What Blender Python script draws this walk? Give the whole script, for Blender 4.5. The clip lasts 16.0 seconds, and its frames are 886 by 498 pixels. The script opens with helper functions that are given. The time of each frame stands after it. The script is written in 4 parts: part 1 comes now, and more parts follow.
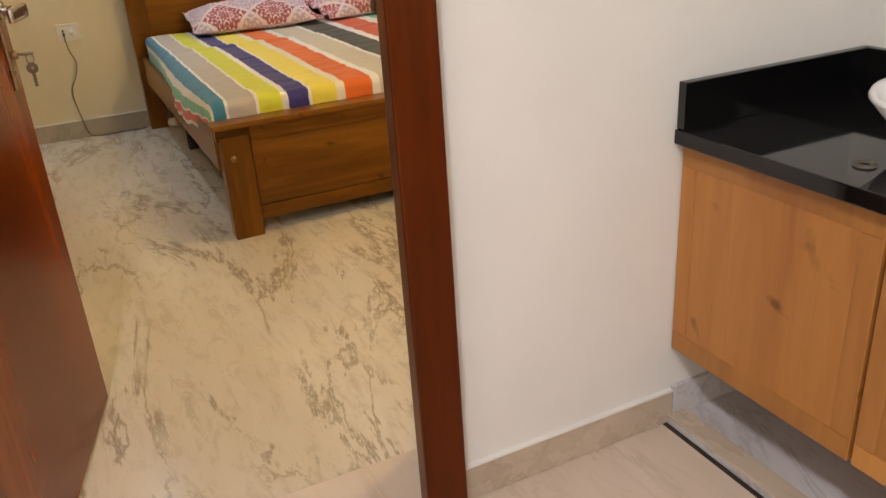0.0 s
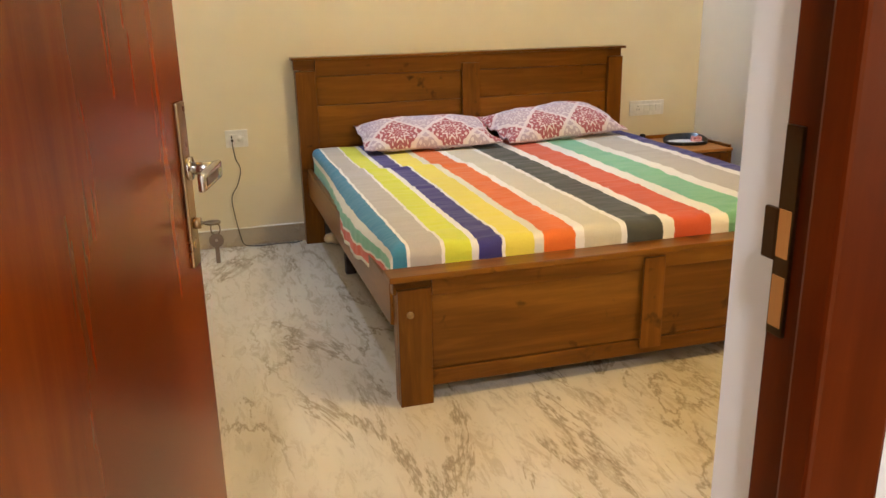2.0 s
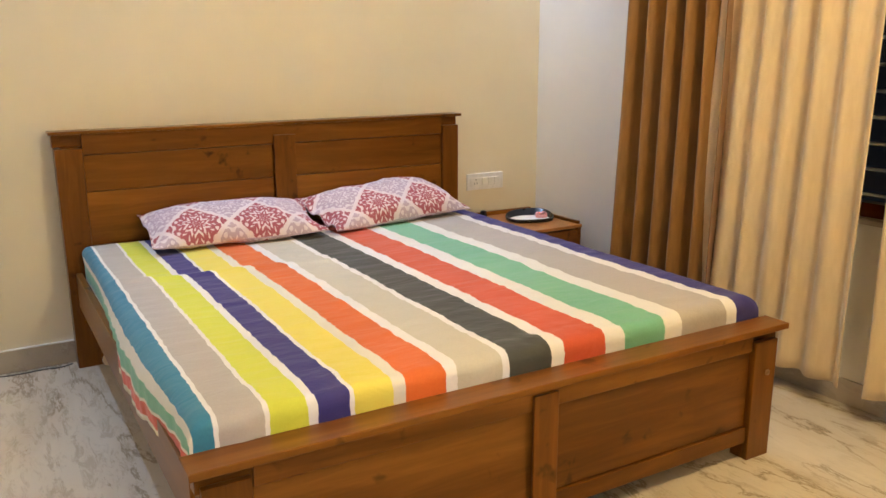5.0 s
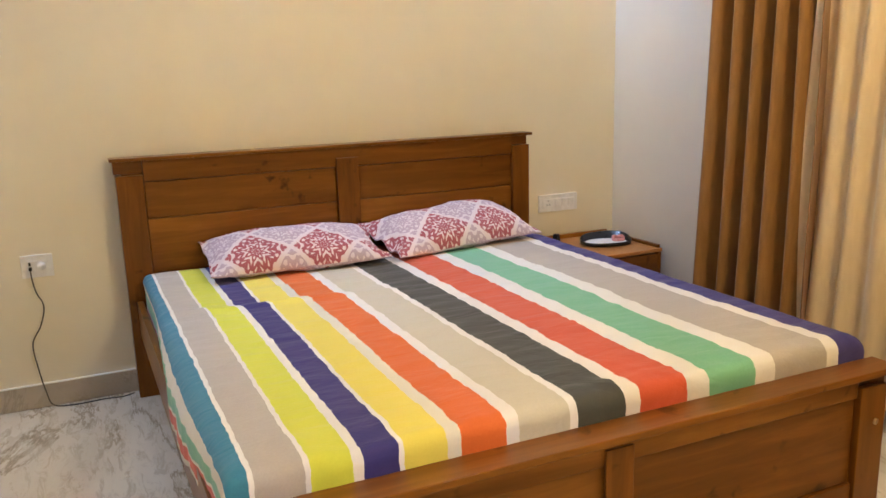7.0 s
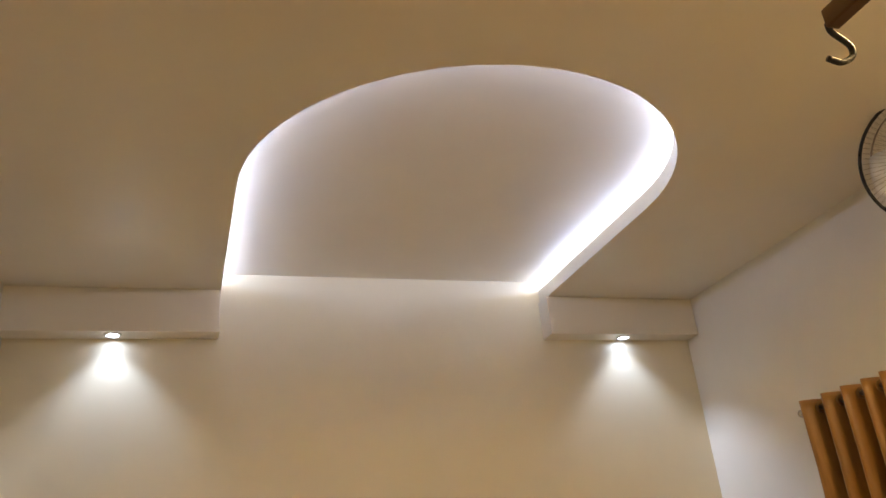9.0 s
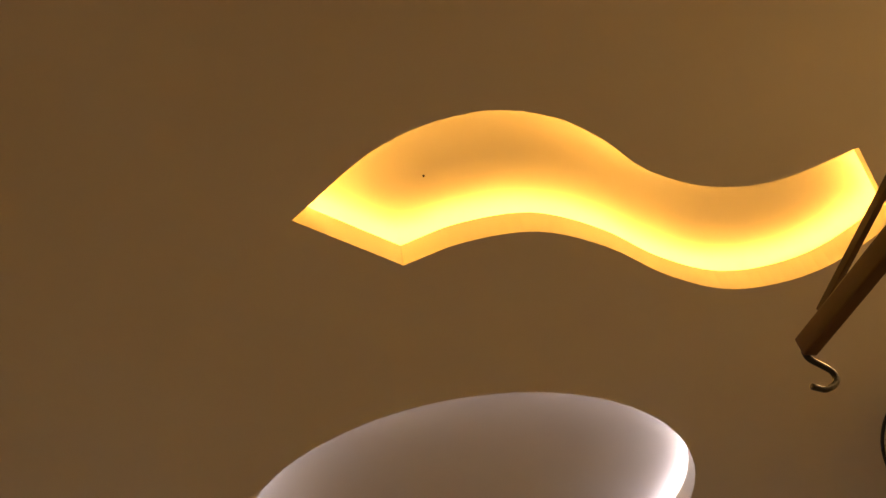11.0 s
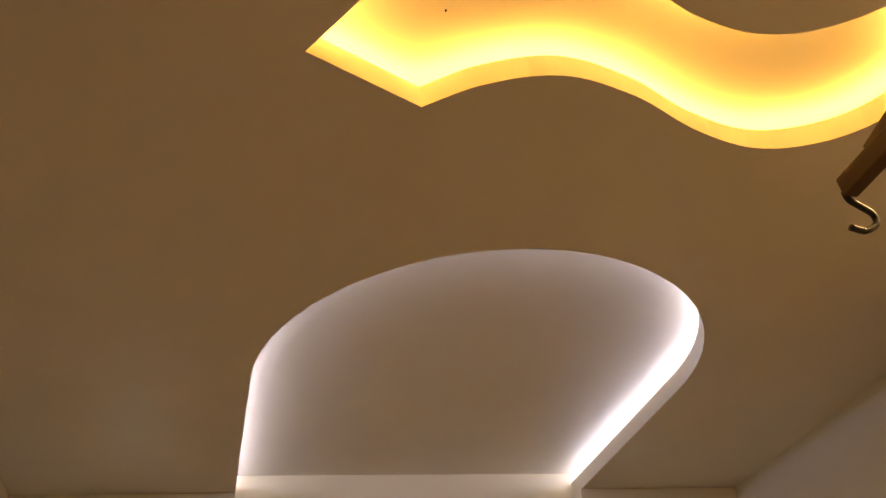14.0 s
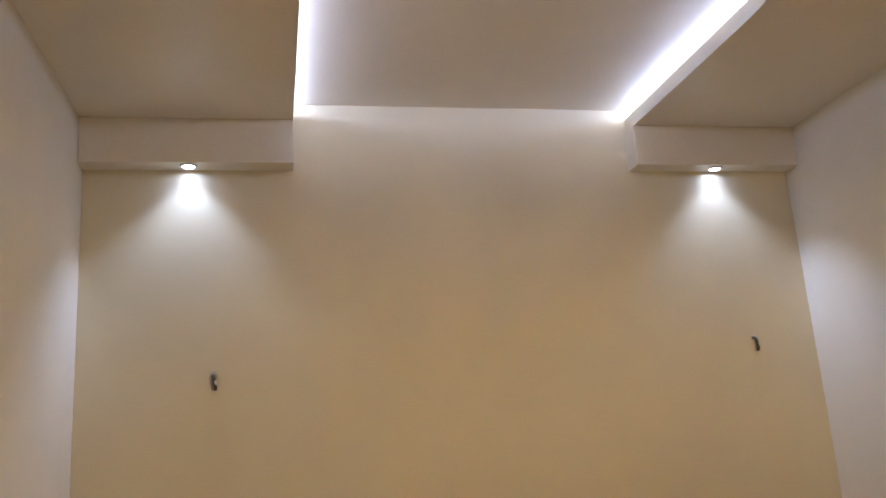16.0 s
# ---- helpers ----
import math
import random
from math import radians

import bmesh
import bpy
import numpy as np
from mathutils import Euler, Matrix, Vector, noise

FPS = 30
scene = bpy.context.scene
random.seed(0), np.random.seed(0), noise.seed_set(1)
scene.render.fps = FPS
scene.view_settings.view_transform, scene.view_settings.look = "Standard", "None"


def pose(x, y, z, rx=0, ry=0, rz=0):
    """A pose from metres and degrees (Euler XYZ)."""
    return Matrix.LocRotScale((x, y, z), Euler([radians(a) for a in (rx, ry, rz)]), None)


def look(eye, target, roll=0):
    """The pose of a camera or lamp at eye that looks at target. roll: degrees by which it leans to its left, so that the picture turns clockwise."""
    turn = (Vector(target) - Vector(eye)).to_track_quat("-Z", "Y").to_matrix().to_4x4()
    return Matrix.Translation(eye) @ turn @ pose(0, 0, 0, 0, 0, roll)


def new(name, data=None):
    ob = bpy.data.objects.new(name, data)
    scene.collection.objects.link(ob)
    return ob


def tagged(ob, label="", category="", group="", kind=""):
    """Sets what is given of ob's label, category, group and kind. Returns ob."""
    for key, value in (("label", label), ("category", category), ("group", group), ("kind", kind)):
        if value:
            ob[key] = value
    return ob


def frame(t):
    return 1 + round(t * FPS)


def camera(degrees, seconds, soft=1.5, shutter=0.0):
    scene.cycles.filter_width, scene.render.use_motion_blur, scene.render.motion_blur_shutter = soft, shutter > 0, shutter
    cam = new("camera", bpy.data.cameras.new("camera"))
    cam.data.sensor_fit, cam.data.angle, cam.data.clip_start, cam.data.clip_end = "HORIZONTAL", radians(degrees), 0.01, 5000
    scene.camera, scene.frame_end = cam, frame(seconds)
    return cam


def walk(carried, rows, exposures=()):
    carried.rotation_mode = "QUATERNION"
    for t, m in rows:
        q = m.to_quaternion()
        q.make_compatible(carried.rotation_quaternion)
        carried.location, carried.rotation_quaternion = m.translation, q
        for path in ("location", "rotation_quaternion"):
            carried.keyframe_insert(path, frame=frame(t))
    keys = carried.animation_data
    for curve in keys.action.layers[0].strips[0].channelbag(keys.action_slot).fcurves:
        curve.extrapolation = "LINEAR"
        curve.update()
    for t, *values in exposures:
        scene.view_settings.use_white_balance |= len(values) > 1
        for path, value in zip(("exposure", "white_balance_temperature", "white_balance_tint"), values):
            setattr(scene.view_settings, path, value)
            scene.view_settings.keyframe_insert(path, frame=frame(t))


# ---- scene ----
cam = camera(57.2, 16.0)
PATH = [
    (0, (-0.457, -5.125, 1.217), (0.306, -3.466, 0.402), -3.9),
    (0.5, (-0.458, -5.008, 1.226), (0.119, -3.26, 0.446), -1.6),
    (1, (-0.425, -4.854, 1.253), (0.015, -3.03, 0.56), -1.4),
    (1.5, (-0.447, -4.679, 1.266), (-0.003, -2.845, 0.603), -0.7),
    (2, (-0.498, -4.478, 1.294), (0.043, -2.645, 0.705), -1.1),
    (2.5, (-0.464, -4.293, 1.294), (0.216, -2.503, 0.717), -0.6),
    (3, (-0.386, -4.127, 1.316), (0.377, -2.348, 0.814), -0.1),
    (3.5, (-0.353, -4.035, 1.32), (0.458, -2.275, 0.826), 0.1),
    (4, (-0.349, -3.884, 1.32), (0.594, -2.191, 0.827), 0.2),
    (4.2, (-0.354, -3.838, 1.318), (0.626, -2.166, 0.824), 0.0),
    (6.3, (-0.175, -3.613, 1.314), (0.754, -1.895, 0.882), -1.0),
    (6.5, (-0.178, -3.592, 1.316), (0.714, -1.856, 0.881), -1.1),
    (7, (-0.158, -3.583, 1.322), (0.654, -1.807, 0.892), -1.6),
    (7.5, (-0.166, -3.575, 1.356), (0.624, -1.749, 1.151), -2.1),
    (8, (-0.154, -3.577, 1.377), (0.597, -1.724, 1.416), -2.7),
    (8.5, (-0.23, -3.516, 1.537), (0.517, -1.707, 1.948), -4.4),
    (9, (-0.124, -3.639, 1.603), (0.482, -1.91, 2.406), -5.8),
    (9.5, (-0.099, -3.652, 1.622), (0.44, -2.056, 2.7), -8.5),
    (10, (-0.078, -3.679, 1.64), (0.463, -2.28, 2.963), -11.1),
    (10.2, (-0.079, -3.689, 1.644), (0.456, -2.349, 3.028), -11.8),
    (12.3, (-0.083, -3.662, 1.671), (0.422, -2.388, 3.128), -8.9),
    (12.5, (-0.082, -3.656, 1.669), (0.413, -2.424, 3.164), -8.4),
    (13, (-0.082, -3.671, 1.683), (0.41, -2.429, 3.171), -8.5),
    (13.5, (-0.071, -3.635, 1.672), (0.442, -2.221, 2.99), -7.8),
    (14, (-0.072, -3.585, 1.642), (0.446, -2.073, 2.843), -7.7),
    (14.5, (-0.077, -3.575, 1.635), (0.42, -1.933, 2.664), -6.7),
    (15, (-0.089, -3.56, 1.596), (0.387, -1.842, 2.502), -6.2),
    (15.5, (-0.09, -3.532, 1.581), (0.374, -1.717, 2.282), -5.4),
    (16, (-0.059, -3.489, 1.564), (0.352, -1.589, 2.035), -3.9),
]
walk(cam, [(t, look(eye, target, roll)) for t, eye, target, roll in PATH],
     [(0, 1.14, 7000, 7), (1.5, 1.32, 6900, 5), (2.5, 1.66, 6200, 5), (4, 1.64, 6100, 6), (7, 1.52, 5900, 9), (8, 1.42, 6200, 8), (9, 0.55, 7400, 11), (10, -0.35, 9800, 23), (13, -0.6, 11000, 25), (14, -0.25, 9600, 21), (15, 0.33, 7800, 15), (16, 0.42, 6800, 14)])

# ---- world and light ----
world = bpy.data.worlds.new("night")
world.use_nodes = True
scene.world = world
world.node_tree.nodes["Background"].inputs[0].default_value = (0.012, 0.012, 0.014, 1)
world.node_tree.nodes["Background"].inputs[1].default_value = 0.12

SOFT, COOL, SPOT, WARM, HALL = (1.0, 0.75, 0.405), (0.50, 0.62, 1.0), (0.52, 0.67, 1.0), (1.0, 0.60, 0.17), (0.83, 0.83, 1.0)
COVE_GLOW, WAVE_GLOW, SPOT_WATTS, FILL_WATTS, HALL_WATTS = 52.0, 31.0, 30.0, 63.0, 172.0


# ---- materials ----
def shader(name, rough=0.5, metal=0.0, color=(0.8, 0.8, 0.8)):
    m = bpy.data.materials.new(name)
    m.use_nodes = True
    t = m.node_tree
    b = t.nodes["Principled BSDF"]
    b.inputs["Base Color"].default_value = (*color, 1)
    b.inputs["Roughness"].default_value = rough
    b.inputs["Metallic"].default_value = metal
    return m, t, b


def node(t, kind, **values):
    n = t.nodes.new(kind)
    for key, value in values.items():
        n.inputs[key.replace("_", " ")].default_value = value
    return n


def place(t, scale=(1, 1, 1), turn=(0, 0, 0)):
    c = t.nodes.new("ShaderNodeTexCoord")
    m = t.nodes.new("ShaderNodeMapping")
    m.inputs["Scale"].default_value = scale
    m.inputs["Rotation"].default_value = turn
    t.links.new(c.outputs["Object"], m.inputs["Vector"])
    return m.outputs["Vector"]


def noisy(t, vector, scale, detail=4.0, rough=0.55, distort=0.0):
    n = t.nodes.new("ShaderNodeTexNoise")
    n.inputs["Scale"].default_value, n.inputs["Detail"].default_value = scale, detail
    n.inputs["Roughness"].default_value, n.inputs["Distortion"].default_value = rough, distort
    t.links.new(vector, n.inputs["Vector"])
    return n.outputs["Fac"]


def ramp(t, fac, stops, constant=False):
    r = t.nodes.new("ShaderNodeValToRGB")
    r.color_ramp.interpolation = "CONSTANT" if constant else "LINEAR"
    e = r.color_ramp.elements
    while len(e) < len(stops):
        e.new(0.5)
    for k, (at, col) in enumerate(sorted(stops)):
        e[k].position = at
        e[k].color = (*col, 1) if len(col) == 3 else col
    t.links.new(fac, r.inputs["Fac"])
    return r.outputs["Color"]


def mixed(t, fac, a, b, how="MIX"):
    m = t.nodes.new("ShaderNodeMix")
    m.data_type, m.blend_type = "RGBA", how
    for socket, value in ((m.inputs[0], fac), (m.inputs[6], a), (m.inputs[7], b)):
        if isinstance(value, (int, float)):
            socket.default_value = value
        elif isinstance(value, tuple):
            socket.default_value = (*value, 1)
        else:
            t.links.new(value, socket)
    return m.outputs[2]


def sums(t, how, a, b=None):
    m = t.nodes.new("ShaderNodeMath")
    m.operation = how
    for socket, value in zip(m.inputs, (a, b)):
        if value is None:
            continue
        if isinstance(value, (int, float)):
            socket.default_value = value
        else:
            t.links.new(value, socket)
    return m.outputs[0]


def relief(t, b, height, strength=0.2, distance=0.002):
    n = t.nodes.new("ShaderNodeBump")
    n.inputs["Strength"].default_value, n.inputs["Distance"].default_value = strength, distance
    t.links.new(height, n.inputs["Height"])
    t.links.new(n.outputs["Normal"], b.inputs["Normal"])


def paint(name, color, rough=0.55, blotch=0.04):
    m, t, b = shader(name, rough)
    v = place(t)
    dark = tuple(c * (1 - blotch * 2) for c in color)
    t.links.new(ramp(t, noisy(t, v, 1.7, 5), [(0.3, dark), (0.7, color)]), b.inputs["Base Color"])
    relief(t, b, noisy(t, v, 140, 2), 0.05, 0.001)
    return m


def wood(name, light, mid, dark, axis, rough=0.4, knots=0.5, coat=0.0, broadness=0.55, shine=0.5, reflection_tint=(1, 1, 1)):
    """Grain along the axis 0, 1 or 2."""
    m, t, b = shader(name, rough)
    s = [1.0, 1.0, 1.0]
    s[axis] = 0.09
    info = t.nodes.new("ShaderNodeObjectInfo")
    c = t.nodes.new("ShaderNodeTexCoord")
    shift = t.nodes.new("ShaderNodeVectorMath")
    shift.operation = "MULTIPLY_ADD"
    t.links.new(info.outputs["Random"], shift.inputs[0])
    shift.inputs[1].default_value = (7.0, 5.0, 9.0)
    t.links.new(c.outputs["Object"], shift.inputs[2])
    mp = t.nodes.new("ShaderNodeMapping")
    mp.inputs["Scale"].default_value = s
    t.links.new(shift.outputs[0], mp.inputs["Vector"])
    v = mp.outputs["Vector"]
    grain = noisy(t, v, 34, 6, 0.6, 0.6)
    broad = noisy(t, v, 4, 3, 0.5, 0.9)
    col = mixed(t, broadness, ramp(t, grain, [(0.22, dark), (0.5, mid), (0.78, light)]), ramp(t, broad, [(0.25, dark), (0.5, mid), (0.75, light)]))
    knot = noisy(t, shift.outputs[0], 9.0, 3, 0.5, 0.3)
    col = mixed(t, sums(t, "MULTIPLY", ramp(t, knot, [(0.64, (0, 0, 0)), (0.74, (1, 1, 1))]), knots), col, tuple(c * 0.4 for c in dark))
    hue = t.nodes.new("ShaderNodeHueSaturation")
    t.links.new(sums(t, "ADD", sums(t, "MULTIPLY", info.outputs["Random"], 0.3), 0.85), hue.inputs["Value"])
    t.links.new(col, hue.inputs["Color"])
    t.links.new(hue.outputs["Color"], b.inputs["Base Color"])
    b.inputs["Specular IOR Level"].default_value = shine
    # warm reflections of the surroundings are put into the specular colour
    b.inputs["Specular Tint"].default_value = (*reflection_tint, 1)
    b.inputs["Coat Weight"].default_value, b.inputs["Coat Roughness"].default_value = coat, 0.12
    if knots:
        relief(t, b, grain, 0.04, 0.001)
    return m


def marble(name, base, pale, vein, rough=0.12, turn=0.6, veins=1.0, stretch=0.45):
    """Cloudy stone with fine broken specks in drifts and a few long thin veins."""
    m, t, b = shader(name, rough)
    v = place(t, (1.0, stretch, 1.0), (0, 0, turn))
    cloud = noisy(t, v, 2.0, 5, 0.55, 0.3)
    col = ramp(t, cloud, [(0.32, base), (0.62, pale)])
    drift = ramp(t, noisy(t, v, 1.5, 4, 0.6), [(0.34, (0.15,) * 3), (0.66, (1, 1, 1))])
    fine = noisy(t, v, 24.0, 9, 0.74, 0.7)
    speck = sums(t, "MULTIPLY", ramp(t, fine, [(0.50, (0, 0, 0)), (0.60, (1, 1, 1))]), drift)
    line = sums(t, "ABSOLUTE", sums(t, "SUBTRACT", noisy(t, v, 2.3, 9, 0.66, 0.5), 0.5))
    broken = ramp(t, noisy(t, v, 5, 3), [(0.38, (0, 0, 0)), (0.52, (1, 1, 1))])
    thin = sums(t, "MULTIPLY", ramp(t, line, [(0.0, (1, 1, 1)), (0.016, (0, 0, 0))]), broken)
    wide = sums(t, "MULTIPLY", ramp(t, line, [(0.0, (1, 1, 1)), (0.10, (0, 0, 0))]), drift)
    col = mixed(t, sums(t, "MULTIPLY", wide, 0.13 * veins), col, vein)
    col = mixed(t, sums(t, "MULTIPLY", speck, 0.42 * veins), col, vein)
    col = mixed(t, sums(t, "MULTIPLY", thin, 0.7 * veins), col, tuple(c * 0.8 for c in vein))
    t.links.new(col, b.inputs["Base Color"])
    t.links.new(ramp(t, noisy(t, v, 5, 4), [(0.3, (rough * 0.8,) * 3), (0.7, (rough * 1.4,) * 3)]), b.inputs["Roughness"])
    relief(t, b, fine, 0.02, 0.001)
    return m


def glow(name, color, strength):
    m = bpy.data.materials.new(name)
    m.use_nodes = True
    t = m.node_tree
    t.nodes.clear()
    e, o = t.nodes.new("ShaderNodeEmission"), t.nodes.new("ShaderNodeOutputMaterial")
    e.inputs[0].default_value, e.inputs[1].default_value = (*color, 1), strength
    t.links.new(e.outputs[0], o.inputs[0])
    return m


def plain(name, color, rough=0.4, metal=0.0, bump=0.0):
    m, t, b = shader(name, rough, metal, color)
    v = place(t)
    t.links.new(ramp(t, noisy(t, v, 40, 4), [(0.3, tuple(c * 0.86 for c in color)), (0.7, color)]), b.inputs["Base Color"])
    t.links.new(ramp(t, noisy(t, v, 25, 4), [(0.3, (rough * 0.8,) * 3), (0.7, (min(1, rough * 1.25),) * 3)]), b.inputs["Roughness"])
    if bump:
        relief(t, b, noisy(t, v, 300, 2), bump, 0.001)
    return m


CREAM = paint("cream_paint", (0.80, 0.725, 0.55), 0.5)
WHITE = paint("white_paint", (0.83, 0.80, 0.725), 0.5)
CEILING = paint("ceiling_paint", (0.82, 0.765, 0.66), 0.36, 0.03)
TEAK = [wood("teak_" + "xyz"[a], (0.33, 0.134, 0.017), (0.162, 0.055, 0.006), (0.04, 0.011, 0.0015), a, 0.28, 1.0, 0.0, 0.6, 0.45, (1.0, 0.72, 0.42)) for a in range(3)]
DOOR_WOOD = wood("polished_red_wood", (0.25, 0.050, 0.005), (0.135, 0.018, 0.0015), (0.05, 0.005, 0.0006), 2, 0.25, 0.0, 0.0, 0.75, 0.5, (1.0, 0.58, 0.26))
FRAME_WOOD = wood("frame_red_wood", (0.13, 0.020, 0.002), (0.07, 0.008, 0.0008), (0.02, 0.002, 0.0003), 2, 0.3, 0.2, 0.0, 0.5, 0.42, (1.0, 0.58, 0.28))
PINE = wood("honey_wood", (0.50, 0.225, 0.055), (0.42, 0.172, 0.040), (0.27, 0.088, 0.018), 2, 0.4, 0.8)
DARK_WOOD = wood("dark_bracket_wood", (0.16, 0.075, 0.03), (0.10, 0.042, 0.016), (0.04, 0.015, 0.006), 1, 0.4, 0.2)
FLOOR_WHITE = marble("grey_white_marble", (0.58, 0.49, 0.35), (0.72, 0.645, 0.51), (0.29, 0.205, 0.11), 0.11, 0.75, 1.0, 0.28)
FLOOR_BEIGE = marble("beige_marble", (0.60, 0.48, 0.36), (0.68, 0.57, 0.45), (0.34, 0.24, 0.16), 0.15, 0.3, 0.35, 0.25)
FLOOR_GREY = marble("grey_marble", (0.52, 0.49, 0.46), (0.70, 0.67, 0.64), (0.32, 0.29, 0.27), 0.14, -0.5, 0.55)
SKIRT = marble("skirting_marble", (0.42, 0.37, 0.30), (0.54, 0.48, 0.40), (0.26, 0.21, 0.16), 0.25, 0.2, 0.5)
SKIRT_HALL = marble("hall_skirting_marble", (0.50, 0.40, 0.29), (0.58, 0.47, 0.35), (0.32, 0.23, 0.15), 0.25, 0.2, 0.4)
GRANITE = plain("black_granite", (0.006, 0.0055, 0.005), 0.05)
CERAMIC = plain("white_ceramic", (0.85, 0.84, 0.82), 0.1)
CHROME = plain("worn_chrome", (0.62, 0.58, 0.52), 0.18, 1.0)
BRASS = plain("dull_brass", (0.38, 0.26, 0.14), 0.32, 1.0)
DARK_BRASS = plain("tarnished_brass", (0.13, 0.085, 0.04), 0.35, 1.0)
KEY_METAL = plain("worn_key_metal", (0.22, 0.17, 0.11), 0.42, 0.7)
STEEL = plain("brushed_steel", (0.32, 0.28, 0.24), 0.35, 1.0)
PLASTIC = plain("ivory_plastic", (0.86, 0.85, 0.83), 0.35)
BLACK = plain("black_plastic", (0.012, 0.011, 0.011), 0.3)
SHADE_AND_LEG = plain("gap_shade_and_leg", (0.03, 0.015, 0.01), 0.8)
PAPER = plain("paper", (0.8, 0.8, 0.78), 0.7)
PINK = plain("pink_plastic", (0.7, 0.3, 0.28), 0.4)
CORD = plain("grey_cord", (0.10, 0.085, 0.06), 0.5)
LED_COOL, LED_WARM = glow("cool_led", COOL, COVE_GLOW), glow("warm_led", WARM, WAVE_GLOW)


def cloth(name, light, dark, rough=0.45, sheen=0.3):
    m, t, b = shader(name, rough)
    v = place(t, (1, 1, 0.15))
    t.links.new(ramp(t, noisy(t, v, 60, 4), [(0.3, dark), (0.7, light)]), b.inputs["Base Color"])
    b.inputs["Sheen Weight"].default_value = sheen
    relief(t, b, noisy(t, place(t), 700, 2), 0.15, 0.0006)
    return m


GOLD_CLOTH = cloth("gold_satin", (0.34, 0.168, 0.040), (0.27, 0.128, 0.028), 0.3)
CREAM_CLOTH = cloth("pale_gold_satin", (0.78, 0.62, 0.39), (0.72, 0.56, 0.34), 0.3)

STRIPES = [(-0.40, "cream"), (-0.180, "red"), (-0.135, "cream"), (-0.115, "green"), (-0.055, "cream"), (-0.030, "teal"),
           (0.03, "white"), (0.05, "grey"), (0.147, "white"), (0.163, "lime"), (0.260, "white"), (0.279, "navy"), (0.356, "white"),
           (0.376, "yellow"), (0.478, "cream"), (0.512, "orange"), (0.635, "white"), (0.670, "beige"), (0.812, "white"),
           (0.832, "slate"), (0.970, "white"), (1.012, "red"), (1.172, "white"), (1.235, "green"), (1.400, "white"),
           (1.470, "grey"), (1.672, "white"), (1.722, "navy")]
DYES = {"cream": (0.76, 0.71, 0.57), "white": (0.82, 0.785, 0.73), "teal": (0.04, 0.21, 0.31), "grey": (0.47, 0.42, 0.36), "lime": (0.66, 0.68, 0.05),
        "navy": (0.035, 0.026, 0.17), "yellow": (0.80, 0.67, 0.09), "orange": (0.71, 0.14, 0.014), "beige": (0.58, 0.53, 0.40),
        "slate": (0.055, 0.055, 0.042), "red": (0.62, 0.09, 0.028), "green": (0.19, 0.47, 0.28)}


def sheet_material():
    m, t, b = shader("striped_cotton", 0.75)
    uv = t.nodes.new("ShaderNodeUVMap")
    uv.uv_map = "across"
    sep = t.nodes.new("ShaderNodeSeparateXYZ")
    t.links.new(uv.outputs["UV"], sep.inputs[0])
    wobble = sums(t, "MULTIPLY", sums(t, "SUBTRACT", noisy(t, place(t), 24, 3), 0.5), 0.012)
    u = sums(t, "ADD", sep.outputs["X"], wobble)
    fac = sums(t, "DIVIDE", sums(t, "ADD", u, 0.5), 3.0)
    col = ramp(t, fac, [((at + 0.5) / 3.0, DYES[dye]) for at, dye in STRIPES], True)
    weave = noisy(t, place(t), 180, 3)
    col = mixed(t, 0.12, col, ramp(t, weave, [(0.3, (0.35, 0.33, 0.3)), (0.7, (0.9, 0.88, 0.85))]), "SOFT_LIGHT")
    t.links.new(col, b.inputs["Base Color"])
    b.inputs["Sheen Weight"].default_value = 0.15
    relief(t, b, sums(t, "ADD", noisy(t, place(t, (4, 9, 6), (0, 0, 0.3)), 1.5, 3, 0.5, 0.9), sums(t, "MULTIPLY", noisy(t, place(t), 240, 2), 0.03)), 1.0, 0.007)
    return m


